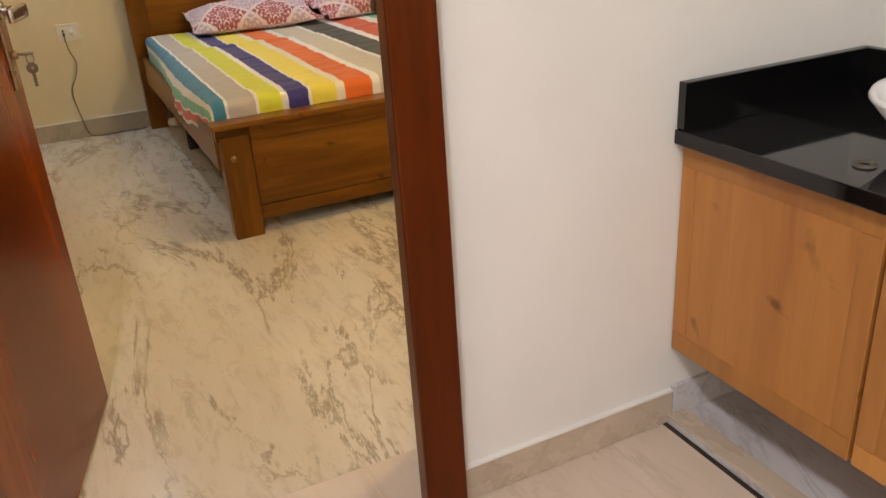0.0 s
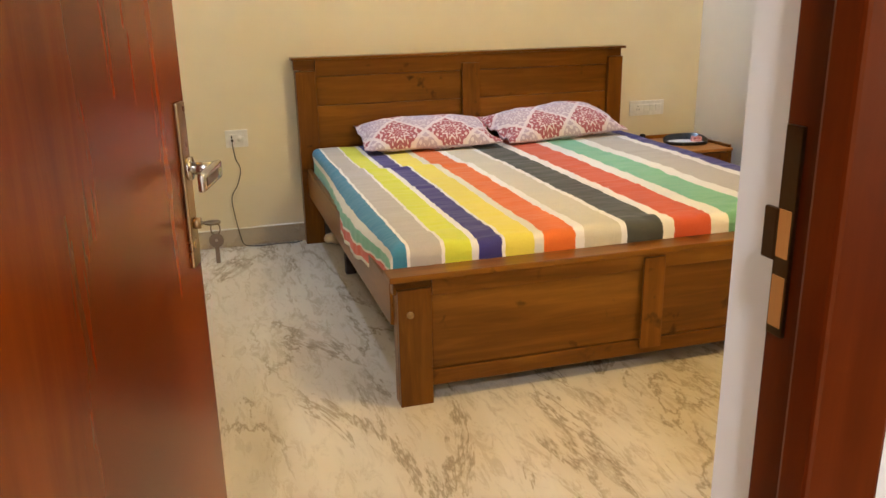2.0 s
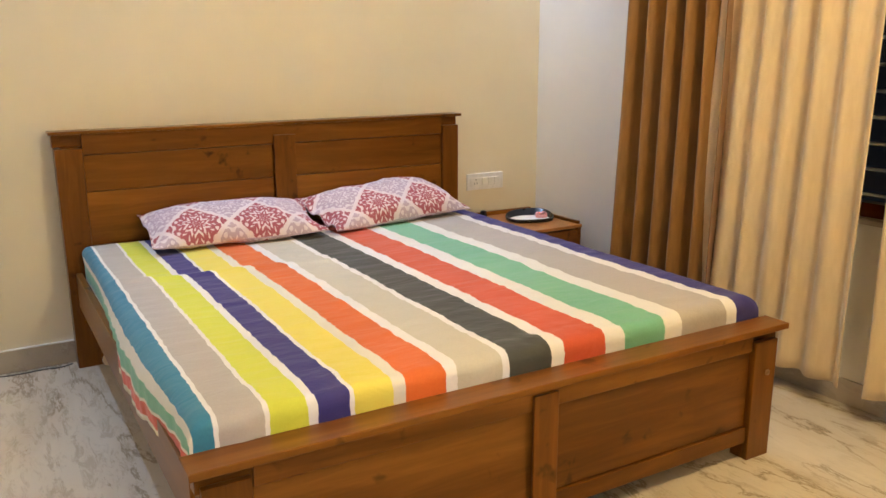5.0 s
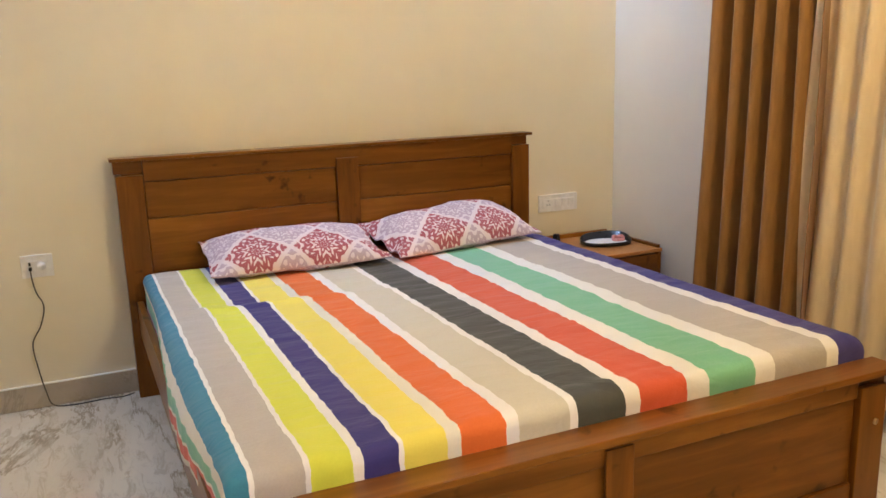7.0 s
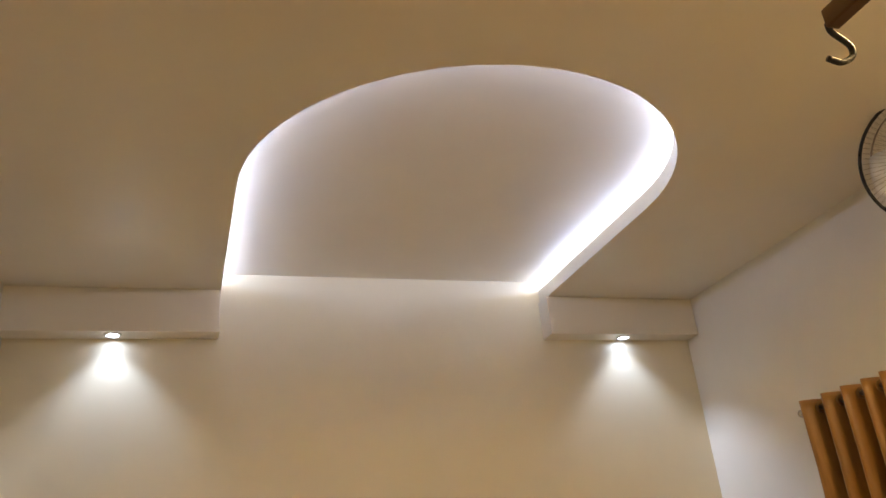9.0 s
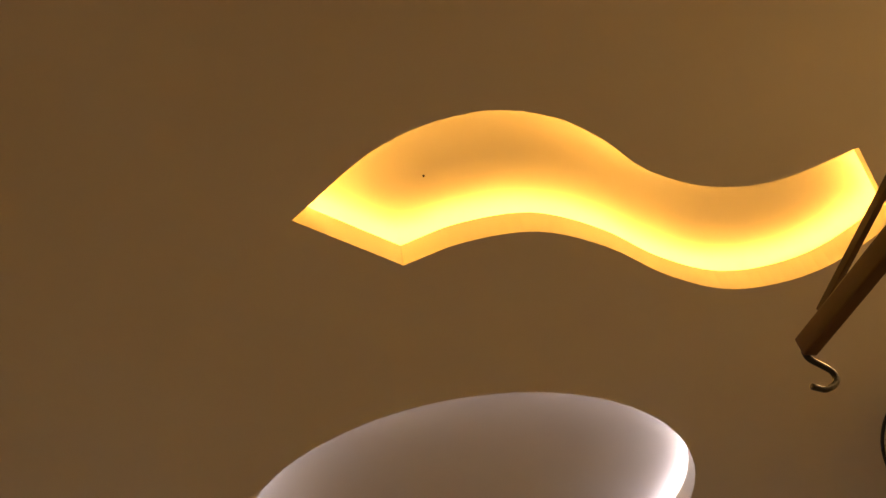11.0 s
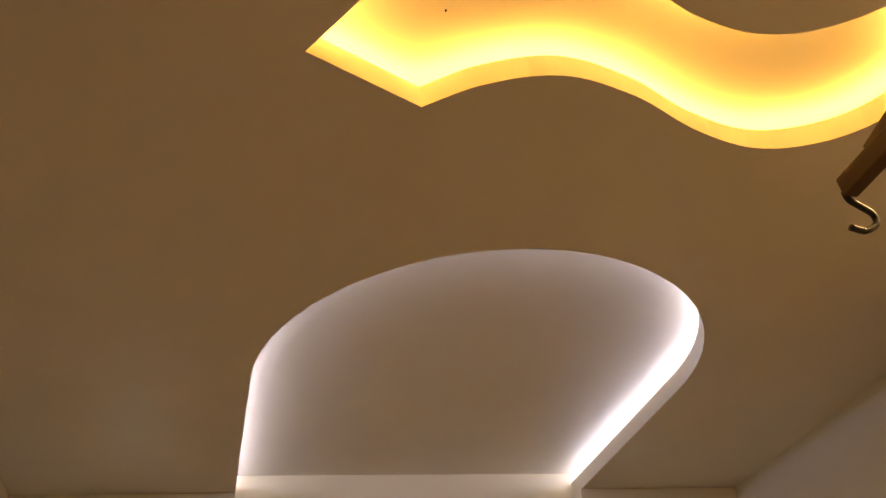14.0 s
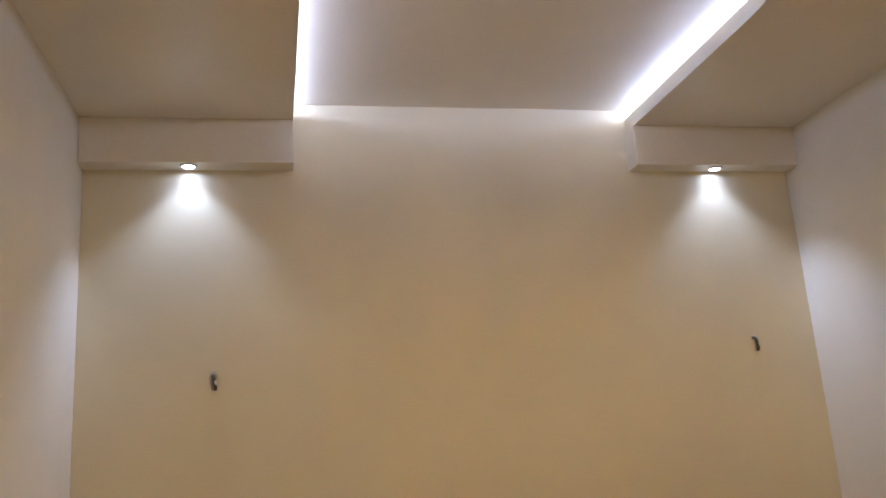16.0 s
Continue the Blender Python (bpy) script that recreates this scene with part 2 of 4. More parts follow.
def pillow_material():
    """Pink-white cotton printed with curled red and lilac diamonds."""
    m, t, b = shader("damask_cotton", 0.75)
    uv = t.nodes.new("ShaderNodeUVMap")
    uv.uv_map = "cloth"
    mp = t.nodes.new("ShaderNodeMapping")
    mp.inputs["Rotation"].default_value = (0, 0, math.pi / 4)
    mp.inputs["Scale"].default_value = (5.05, 5.05, 1)
    mp.inputs["Location"].default_value = (1.35, 0.15, 0)
    t.links.new(uv.outputs["UV"], mp.inputs["Vector"])
    check = node(t, "ShaderNodeTexChecker", Scale=1.0)
    t.links.new(mp.outputs["Vector"], check.inputs["Vector"])
    sep = t.nodes.new("ShaderNodeSeparateXYZ")
    t.links.new(mp.outputs["Vector"], sep.inputs[0])
    edge = [sums(t, "ABSOLUTE", sums(t, "SUBTRACT", sums(t, "FRACT", sep.outputs[k]), 0.5)) for k in "XY"]
    border = sums(t, "GREATER_THAN", sums(t, "MAXIMUM", *edge), 0.455)
    away = sums(t, "POWER", sums(t, "ADD", sums(t, "MULTIPLY", edge[0], edge[0]), sums(t, "MULTIPLY", edge[1], edge[1])), 0.5)
    angle = sums(t, "ARCTAN2", edge[1], edge[0])
    petals = sums(t, "SINE", sums(t, "ADD", sums(t, "MULTIPLY", away, 46), sums(t, "MULTIPLY", sums(t, "COSINE", sums(t, "MULTIPLY", angle, 8)), 2.4)))
    curls = sums(t, "SINE", sums(t, "ADD", sums(t, "MULTIPLY", away, 21), sums(t, "MULTIPLY", sums(t, "COSINE", sums(t, "MULTIPLY", angle, 16)), 1.6)))
    lace = sums(t, "GREATER_THAN", sums(t, "MAXIMUM", petals, sums(t, "SUBTRACT", curls, 0.25)), 0.12)
    lace = sums(t, "MULTIPLY", lace, sums(t, "SUBTRACT", 1.0, border))
    ground = mixed(t, check.outputs["Fac"], (0.76, 0.62, 0.60), (0.74, 0.64, 0.65))
    print_ = mixed(t, check.outputs["Fac"], (0.35, 0.04, 0.06), (0.50, 0.37, 0.42))
    col = mixed(t, sums(t, "MULTIPLY", lace, 0.9), ground, print_)
    col = mixed(t, sums(t, "MULTIPLY", border, 0.5), col, (0.78, 0.68, 0.66))
    t.links.new(col, b.inputs["Base Color"])
    relief(t, b, noisy(t, place(t), 28, 4), 0.25, 0.004)
    return m


SHEET, DAMASK = sheet_material(), pillow_material()


def glass_material():
    m, t, b = shader("window_glass", 0.02, 0.0, (0.9, 0.95, 0.95))
    b.inputs["Transmission Weight"].default_value = 1.0
    return m


GLASS = glass_material()


# ---- builders ----
def finish(name, bm, material, smooth=False):
    mesh = bpy.data.meshes.new(name)
    bmesh.ops.recalc_face_normals(bm, faces=bm.faces)
    bm.to_mesh(mesh)
    bm.free()
    mesh.materials.append(material)
    if smooth:
        mesh.polygons.foreach_set("use_smooth", [True] * len(mesh.polygons))
    return new(name, mesh)


def part(name, bm, material, parent, label="", smooth=False):
    ob = finish(name, bm, material, smooth)
    ob.parent = parent
    if parent.parent is None:
        ob.matrix_parent_inverse = Matrix.Translation(-parent.location)
    return tagged(ob, label)


def thing(name, at, label, category, group=""):
    ob = new(name)
    ob.location = at
    ob.empty_display_size = 0.1
    return tagged(ob, label, category, group)


def block(x0, x1, y0, y1, z0, z1, bevel=0.0, bm=None, segments=2):
    own = bmesh.new()
    bmesh.ops.create_cube(own, size=1)
    for v in own.verts:
        v.co = Vector(((x0 + x1) / 2 + v.co.x * (x1 - x0), (y0 + y1) / 2 + v.co.y * (y1 - y0), (z0 + z1) / 2 + v.co.z * (z1 - z0)))
    if bevel:
        bmesh.ops.bevel(own, geom=own.edges[:], offset=bevel, segments=segments, affect="EDGES", profile=0.6)
    if bm is None:
        return own
    mesh = bpy.data.meshes.new("join")
    own.to_mesh(mesh)
    own.free()
    bm.from_mesh(mesh)
    bpy.data.meshes.remove(mesh)
    return bm


def moved(bm, m):
    bmesh.ops.transform(bm, matrix=m, verts=bm.verts)
    return bm


def rod(a, b, r, sides=14, r2=None):
    bm = bmesh.new()
    a, b = Vector(a), Vector(b)
    bmesh.ops.create_cone(bm, cap_ends=True, segments=sides, radius1=r, radius2=r if r2 is None else r2, depth=(b - a).length)
    return moved(bm, Matrix.Translation((a + b) / 2) @ (b - a).to_track_quat("Z", "Y").to_matrix().to_4x4())


def tube(points, r, sides=8, closed=False):
    """A bent round bar through the points."""
    bm = bmesh.new()
    pts = [Vector(p) for p in points]
    rings, n = [], len(pts)
    side = None
    for k, p in enumerate(pts):
        ahead = (pts[(k + 1) % n] if closed or k < n - 1 else p) - (pts[k - 1] if closed or k else p)
        ahead.normalize()
        side = (side or (Vector((0.3, 0.2, 1)) if abs(ahead.z) < 0.9 else Vector((1, 0, 0))))
        side = (side - ahead * side.dot(ahead)).normalized()
        up = ahead.cross(side)
        rings.append([bm.verts.new(p + r * (math.cos(2 * math.pi * j / sides) * side + math.sin(2 * math.pi * j / sides) * up)) for j in range(sides)])
    for k in range(n if closed else n - 1):
        a, b = rings[k], rings[(k + 1) % n]
        for j in range(sides):
            bm.faces.new((a[j], a[(j + 1) % sides], b[(j + 1) % sides], b[j]))
    if not closed:
        bm.faces.new(rings[0][::-1])
        bm.faces.new(rings[-1])
    return bm


def spline(points, steps=10):
    """A smooth line through the points."""
    p = [Vector(q) for q in points]
    p = [2 * p[0] - p[1], *p, 2 * p[-1] - p[-2]]
    out = []
    for k in range(1, len(p) - 2):
        for j in range(steps):
            s = j / steps
            out.append(0.5 * (2 * p[k] + (p[k + 1] - p[k - 1]) * s + (2 * p[k - 1] - 5 * p[k] + 4 * p[k + 1] - p[k + 2]) * s * s
                              + (3 * p[k] - p[k - 1] - 3 * p[k + 1] + p[k + 2]) * s ** 3))
    out.append(p[-2])
    return out


def lathe(profile, at, sides=32):
    bm = bmesh.new()
    rings = [[bm.verts.new((at[0] + r * math.cos(2 * math.pi * j / sides), at[1] + r * math.sin(2 * math.pi * j / sides), at[2] + z)) for j in range(sides)] for r, z in profile]
    for a, b in zip(rings, rings[1:]):
        for j in range(sides):
            bm.faces.new((a[j], a[(j + 1) % sides], b[(j + 1) % sides], b[j]))
    return bm


def structure(name, bm, material, label=""):
    return tagged(finish(name, bm, material), label, kind="structure")


# ---- the plan ----
WEST, EAST, NORTH, SOUTH, OUTER = -0.84, 2.50, 0.0, -3.665, -3.866
LOW, LEDGE, SLAB = 3.0, 3.068, 3.118
HALL_W, HALL_E, HALL_S = -1.75, 1.205, -7.2
DOOR_L, DOOR_R = -0.816, 0.114
WIN = (-1.25, -2.75, 0.70, 2.08)
T = 0.18

structure("floor", block(WEST - T, EAST + T, SOUTH + 0.012, T, -0.1, 0.0), FLOOR_WHITE, "polished grey-white marble floor with dark veins")
structure("wall_north", block(WEST - T, EAST + T, 0, T, 0, 3.3), CREAM, "cream painted wall behind the bed")
structure("wall_west", block(WEST - T, WEST, SOUTH, -0.001, 0, 3.3), WHITE, "off-white painted side wall")

bm = block(EAST, EAST + T, WIN[0], -0.001, 0, 3.3)
block(EAST, EAST + T, OUTER, WIN[1], 0, 3.3, bm=bm)
block(EAST, EAST + T, WIN[1], WIN[0], 0, WIN[2], bm=bm)
block(EAST, EAST + T, WIN[1], WIN[0], WIN[3], 3.3, bm=bm)
structure("wall_east", bm, WHITE, "off-white wall with a curtained window")

bm = block(DOOR_R, EAST - 0.001, OUTER, SOUTH, 0, 3.3)
block(HALL_W - T, DOOR_L, OUTER, SOUTH - 0.001, 0, 3.3, bm=bm)
block(DOOR_L, DOOR_R, OUTER, SOUTH, 2.14, 3.3, bm=bm)
structure("wall_south", bm, WHITE, "white painted wall around the doorway")


def skirting(name, x0, x1, y0, y1, material, label, high=0.098):
    return structure(name, block(x0, x1, y0, y1, 0.001, high, 0.002), material, label)


skirting("baseboard_north", WEST, EAST, -0.012, -0.0005, SKIRT, "grey marble skirting with a pale top edge")
skirting("baseboard_east", EAST - 0.012, EAST - 0.0005, SOUTH, -0.013, SKIRT, "grey marble skirting")
skirting("baseboard_west", WEST + 0.0005, WEST + 0.012, SOUTH + 0.002, -0.013, SKIRT, "grey marble skirting")
skirting("baseboard_south", DOOR_R + 0.002, EAST - 0.013, SOUTH + 0.0005, SOUTH + 0.012, SKIRT, "grey marble skirting")
skirting("baseboard_hall", 0.1235, 0.692, OUTER - 0.012, OUTER - 0.0005, SKIRT_HALL, "beige marble skirting with a pale top edge", 0.086)
skirting("baseboard_vanity", 0.694, HALL_E, OUTER - 0.012, OUTER - 0.0005, FLOOR_GREY, "grey marble skirting under the counter")
for nm, a, b_, m_ in (("trim_north", WEST + 0.013, EAST - 0.014, SKIRT), ("trim_hall", 0.124, 0.692, SKIRT_HALL)):
    y, z = (-0.0075, 0.0985) if nm == "trim_north" else (OUTER - 0.0075, 0.0865)
    structure(nm, block(a, b_, y - 0.007, y + 0.007, z, z + 0.005, 0.001), WHITE, "white caulked top edge of the skirting")

# ceilings: the lowered one is cut open for the arched cove and for the wave
ARC_X, ARC_Y, ARC_R, COVE_L, COVE_R = 0.847, -1.10, 0.807, 0.04, 1.654


def arch(grow=0.0):
    """The cove's edge from its left end at the wall round to its right end."""
    r = ARC_R + grow
    pts = [Vector((COVE_L - grow, -0.0005, 0)), Vector((COVE_L - grow, -0.6, 0))]
    pts += [Vector((ARC_X + r * math.cos(a), ARC_Y + r * math.sin(a), 0)) for a in np.linspace(math.pi * 1.02, math.pi * 2, 41)]
    return pts + [Vector((COVE_R + grow, -0.5, 0)), Vector((COVE_R + grow, -0.0005, 0))]


def wave():
    south = spline([(0.061, -2.497, 0), (0.214, -2.717, 0), (0.386, -2.825, 0), (0.55, -2.838, 0), (0.687, -2.795, 0), (0.82, -2.73, 0), (1.0, -2.70, 0), (1.16, -2.74, 0), (1.308, -2.853, 0)], 5)
    north = spline([(0.334, -2.383, 0), (0.46, -2.47, 0), (0.63, -2.522, 0), (0.823, -2.489, 0), (1.015, -2.412, 0), (1.2, -2.374, 0), (1.348, -2.405, 0), (1.47, -2.49, 0), (1.56, -2.65, 0)], 5)
    return south + north[::-1]


def outset(pts, d, closed=False):
    """The line moved d to the right of its way."""
    out, n = [], len(pts)
    for k, p in enumerate(pts):
        a = pts[k - 1] if closed or k else p
        b = pts[(k + 1) % n] if closed or k < n - 1 else p
        f = (b - a).normalized()
        out.append(p + d * Vector((f.y, -f.x, 0)))
    return out


def lowered_ceiling():
    bm = bmesh.new()
    outer = [Vector((WEST, -0.0005, 0)), *arch(), Vector((EAST, -0.0005, 0)), Vector((EAST, SOUTH, 0)), Vector((WEST, SOUTH, 0))]
    for loop in (outer, wave()):
        vs = [bm.verts.new((p.x, p.y, LOW)) for p in loop]
        for a, b in zip(vs, vs[1:] + vs[:1]):
            bm.edges.new((a, b))
    bmesh.ops.triangle_fill(bm, use_beauty=True, edges=bm.edges[:])
    up = bmesh.ops.extrude_face_region(bm, geom=bm.faces[:])
    bmesh.ops.translate(bm, vec=(0, 0, LEDGE - LOW), verts=[v for v in up["geom"] if isinstance(v, bmesh.types.BMVert)])
    return bm


def ribbon(line, z0, z1, closed=False, width=0.0):
    bm = bmesh.new()
    other = outset(line, width, closed) if width else line
    a = [bm.verts.new((p.x, p.y, z0)) for p in line]
    b = [bm.verts.new((p.x, p.y, z1)) for p in other]
    n = len(a)
    for k in range(n if closed else n - 1):
        bm.faces.new((a[k], a[(k + 1) % n], b[(k + 1) % n], b[k]))
    return bm


structure("ceiling_lowered", lowered_ceiling(), CEILING, "lowered white gypsum ceiling with arched and wavy cut-outs")
structure("ceiling_slab", block(WEST - T, EAST + T, SOUTH - 0.1, T, SLAB, 3.32), CEILING, "white ceiling slab above the lit recesses")
# unseen strips behind the LEDs, added to hold the light in the recesses
structure("ceiling_cove_blocker", ribbon(outset(arch(), 0.12), LEDGE, SLAB), CEILING, "unseen strip added behind the arched recess to bounce its light")
structure("ceiling_wave_blocker", ribbon(outset(wave(), 0.09, True), LEDGE, SLAB, True), CEILING, "unseen strip added behind the wavy recess to bounce its light")


def led_strip(name, line, closed, material, label, top=0.0):
    """A thin strip standing on the ledge; with a top, it also shines upwards."""
    bm = ribbon(line, LEDGE + 0.002, LEDGE + 0.014, closed)
    if top:
        other = ribbon(line, LEDGE + 0.014, LEDGE + 0.014, closed, top)
        mesh = bpy.data.meshes.new("join")
        other.to_mesh(mesh)
        other.free()
        bm.from_mesh(mesh)
        bpy.data.meshes.remove(mesh)
    return tagged(finish(name, bm, material), label, "led strip")


led_strip("led_strip", outset(arch(), 0.05), False, LED_COOL, "cool white light strip hidden in the arched ceiling recess")
led_strip("led_strip", outset(wave(), 0.025, True), True, LED_WARM, "warm yellow light strip hidden in the wavy ceiling recess", 0.016)

tagged(finish("ceiling_screw", rod((0.358, -2.563, SLAB - 0.0005), (0.358, -2.563, SLAB - 0.003), 0.0026, 12), BLACK), "tiny dark screw head in the wavy ceiling recess", "screw")

for x0, x1 in ((WEST + 0.0005, COVE_L - 0.003), (COVE_R - 0.01, EAST - 0.0005)):
    structure("ceiling_box", block(x0, x1, -0.106, -0.0005, 2.80, LOW - 0.0005, 0.002), CEILING, "boxed beam under the ceiling along the wall")


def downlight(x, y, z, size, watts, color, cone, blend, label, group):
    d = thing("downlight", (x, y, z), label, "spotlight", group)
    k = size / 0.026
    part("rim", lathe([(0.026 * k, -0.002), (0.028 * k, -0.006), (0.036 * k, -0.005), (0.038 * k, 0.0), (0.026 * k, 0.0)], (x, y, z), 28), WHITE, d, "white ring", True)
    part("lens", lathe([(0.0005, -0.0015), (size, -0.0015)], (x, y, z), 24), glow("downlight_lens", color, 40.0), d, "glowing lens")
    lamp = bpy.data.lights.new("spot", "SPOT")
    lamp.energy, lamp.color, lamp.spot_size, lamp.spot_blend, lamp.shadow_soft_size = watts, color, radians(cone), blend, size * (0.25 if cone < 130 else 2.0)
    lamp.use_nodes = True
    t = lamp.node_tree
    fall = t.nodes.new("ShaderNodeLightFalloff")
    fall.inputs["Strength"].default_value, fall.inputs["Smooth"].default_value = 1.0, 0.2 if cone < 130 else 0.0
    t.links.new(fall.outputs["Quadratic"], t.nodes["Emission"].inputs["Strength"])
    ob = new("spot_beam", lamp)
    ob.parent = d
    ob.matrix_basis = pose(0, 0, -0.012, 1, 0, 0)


for x, y in ((-0.404, -0.058), (2.075, -0.052)):
    downlight(x, y, 2.80, 0.026, SPOT_WATTS, SPOT, 106, 0.78, "small round recessed spotlight shining down the wall", "spotlights over the bed")
# warm fill light added out of view, shaped as a downlight
downlight(1.6, -3.08, LOW - 0.0005, 0.07, FILL_WATTS, SOFT, 170, 0.35, "unseen warm fill light added as a round ceiling downlight", "warm ceiling lights")

# ---- the hall in front of the bedroom ----
structure("floor_hall", block(HALL_W - T, HALL_E + T, HALL_S - T, SOUTH + 0.0115, -0.1, 0.0), FLOOR_BEIGE, "beige veined marble floor")
structure("wall_hall_west", block(HALL_W - T, HALL_W, HALL_S, OUTER - 0.001, 0, 3.0), WHITE)
structure("wall_hall_east", block(HALL_E, HALL_E + T, HALL_S, OUTER - 0.001, 0, 3.0), WHITE, "white wall beside the washbasin")
structure("wall_hall_south", block(HALL_W - T, HALL_E + T, HALL_S - T, HALL_S - 0.001, 0, 3.0), WHITE)
structure("ceiling_hall", block(HALL_W - T, HALL_E + T, HALL_S - T, OUTER - 0.001, 3.0, 3.15), CEILING)
bm = block(0.680, HALL_E - 0.0005, -6.2, OUTER - 0.0125, 0.0005, 0.018, 0.002)
structure("floor_wet_edge", bm, FLOOR_GREY, "low grey marble slab under the washbasin")
structure("floor_border", block(0.679, 0.735, -6.2, OUTER - 0.0125, 0.0185, 0.024, 0.002), SKIRT_HALL, "beige marble border strip")
# flat dark strip that paints the shade in front of the low step
structure("floor_gap_shade", block(0.667, 0.678, -6.2, OUTER - 0.0125, 0.0005, 0.003), SHADE_AND_LEG, "dark strip painted in for the shadow gap along the marble border")


def hall_light():
    d = thing("ceiling_light", (-1.1, -5.9, 3.0), "round white ceiling light in the hall", "ceiling light")
    part("housing", lathe([(0.16, 0.0), (0.16, -0.03), (0.14, -0.04)], (-1.1, -5.9, 3.0)), WHITE, d, "", True)
    part("diffuser", lathe([(0.14, -0.04), (0.1, -0.055), (0.0005, -0.06)], (-1.1, -5.9, 3.0)), glow("hall_diffuser", HALL, HALL_WATTS), d, "glowing diffuser", True)


hall_light()

# ---- doorway ----
def door_frame():
    d = tagged(new("door_frame"), "polished red-brown wooden door frame", "door frame", kind="structure")
    d.location = (-0.37, -3.87, 0)
    for side, x in ((1, DOOR_R), (-1, DOOR_L)):
        a, b_ = sorted((x - side * 0.0005, x - side * 0.090))
        bm = block(a, b_, -3.926, -3.886, 0.0, 2.13, 0.005)
        a, b_ = sorted((x - side * 0.0005, x - side * 0.054))
        block(a, b_, -3.8865, -3.803, 0.0, 2.13, 0.002, bm)
        part("jamb", bm, FRAME_WOOD, d)
    bm = block(DOOR_L + 0.0905, DOOR_R - 0.0905, -3.926, -3.886, 2.04, 2.13, 0.004)
    block(DOOR_L + 0.0545, DOOR_R - 0.0545, -3.8865, -3.803, 2.075, 2.13, 0.002, bm)
    part("head", bm, FRAME_WOOD, d)
    plate = part("strike_plate", block(0.0555, 0.0605, -3.832, -3.808, 0.95, 1.17, 0.001), DARK_BRASS, d, "tarnished brass strike plate with a bent lip")
    part("lip", block(0.052, 0.058, -3.812, -3.792, 1.03, 1.085, 0.002), DARK_BRASS, plate)
    part("slot", block(0.0545, 0.056, -3.829, -3.811, 1.035, 1.085), PINE, plate, "bare wood in the latch slot")
    part("slot", block(0.0545, 0.056, -3.829, -3.811, 0.96, 1.015), PINE, plate, "bare wood in the bolt slot")


door_frame()


def door_leaf():
    """Built shut along +x from its hinge pin, then swung open."""
    pin, m = Vector((-0.757, -3.803, 0)), pose(-0.757, -3.803, 0, 0, 0, 75.8)
    d = tagged(new("door"), "open polished red-brown wooden bedroom door", "door")
    d.location = pin

    def on(name, bm, material, parent=d, label="", smooth=False):
        return part(name, moved(bm, m), material, parent, label, smooth)

    leaf = on("leaf", block(0.004, 0.812, -0.038, -0.002, 0.008, 2.07, 0.0025), DOOR_WOOD)
    for z in (0.25, 1.1, 1.85):
        h = on("hinge", block(0.002, 0.0045, -0.036, -0.004, z - 0.06, z + 0.06, 0.0008), STEEL, d, "dull steel hinge")
        on("knuckle", rod((0.0, 0.004, z - 0.06), (0.0, 0.004, z + 0.06), 0.006), STEEL, h, "", True)
        for dz in (-0.04, 0.0, 0.04):
            on("screw", rod((0.0012, -0.02 + 0.006 * (dz == 0), z + dz), (0.003, -0.02 + 0.006 * (dz == 0), z + dz), 0.004, 10), BRASS, h)
    edge = on("lock_face", block(0.8115, 0.8145, -0.031, -0.009, 0.87, 1.13, 0.001), BRASS, d, "brass lock face on the door edge")
    on("latch", block(0.812, 0.822, -0.026, -0.014, 0.99, 1.03, 0.003), BRASS, edge)
    plate = on("lock_plate", block(0.745, 0.79, -0.045, -0.0375, 0.86, 1.14, 0.003), BRASS, d, "long brass lock plate")
    lever = on("handle", rod((0.767, -0.044, 1.03), (0.767, -0.095, 1.03), 0.011, 16), CHROME, d, "shiny curved lever handle", True)
    on("lever", block(0.655, 0.782, -0.099, -0.087, 1.012, 1.042, 0.005), CHROME, lever, "", True)
    on("grip_recess", block(0.668, 0.745, -0.1005, -0.0985, 1.020, 1.034, 0.0008), DARK_BRASS, lever, "dark inlay along the lever")
    on("rosette", rod((0.767, -0.0445, 1.03), (0.767, -0.052, 1.03), 0.02, 20), CHROME, lever, "", True)
    on("keyhole", rod((0.767, -0.0445, 0.935), (0.767, -0.057, 0.935), 0.010, 16), BRASS, plate, "", True)
    key = on("key", rod((0.767, -0.055, 0.935), (0.767, -0.074, 0.935), 0.003, 8), KEY_METAL, d, "key in the lock with a second one hanging from it")
    on("key_head", lathe([(0.004, -0.0015), (0.014, -0.0015), (0.014, 0.0015), (0.004, 0.0015)], (0.767, -0.076, 0.935), 16), KEY_METAL, key)
    on("ring", tube([(0.767, -0.080 + 0.008 * math.sin(a), 0.924 + 0.011 * math.cos(a)) for a in np.linspace(0, 2 * math.pi, 17)[:-1]], 0.0012, 6, True), KEY_METAL, key)
    on("spare_key", block(0.7658, 0.7682, -0.0836, -0.0764, 0.862, 0.897, 0.0006), KEY_METAL, key)
    on("spare_key_head", moved(lathe([(0.003, -0.0012), (0.0125, -0.0012), (0.0125, 0.0012), (0.003, 0.0012)], (0, 0, 0), 18), pose(0.767, -0.080, 0.903, 0, 90, 0)), KEY_METAL, key)


door_leaf()

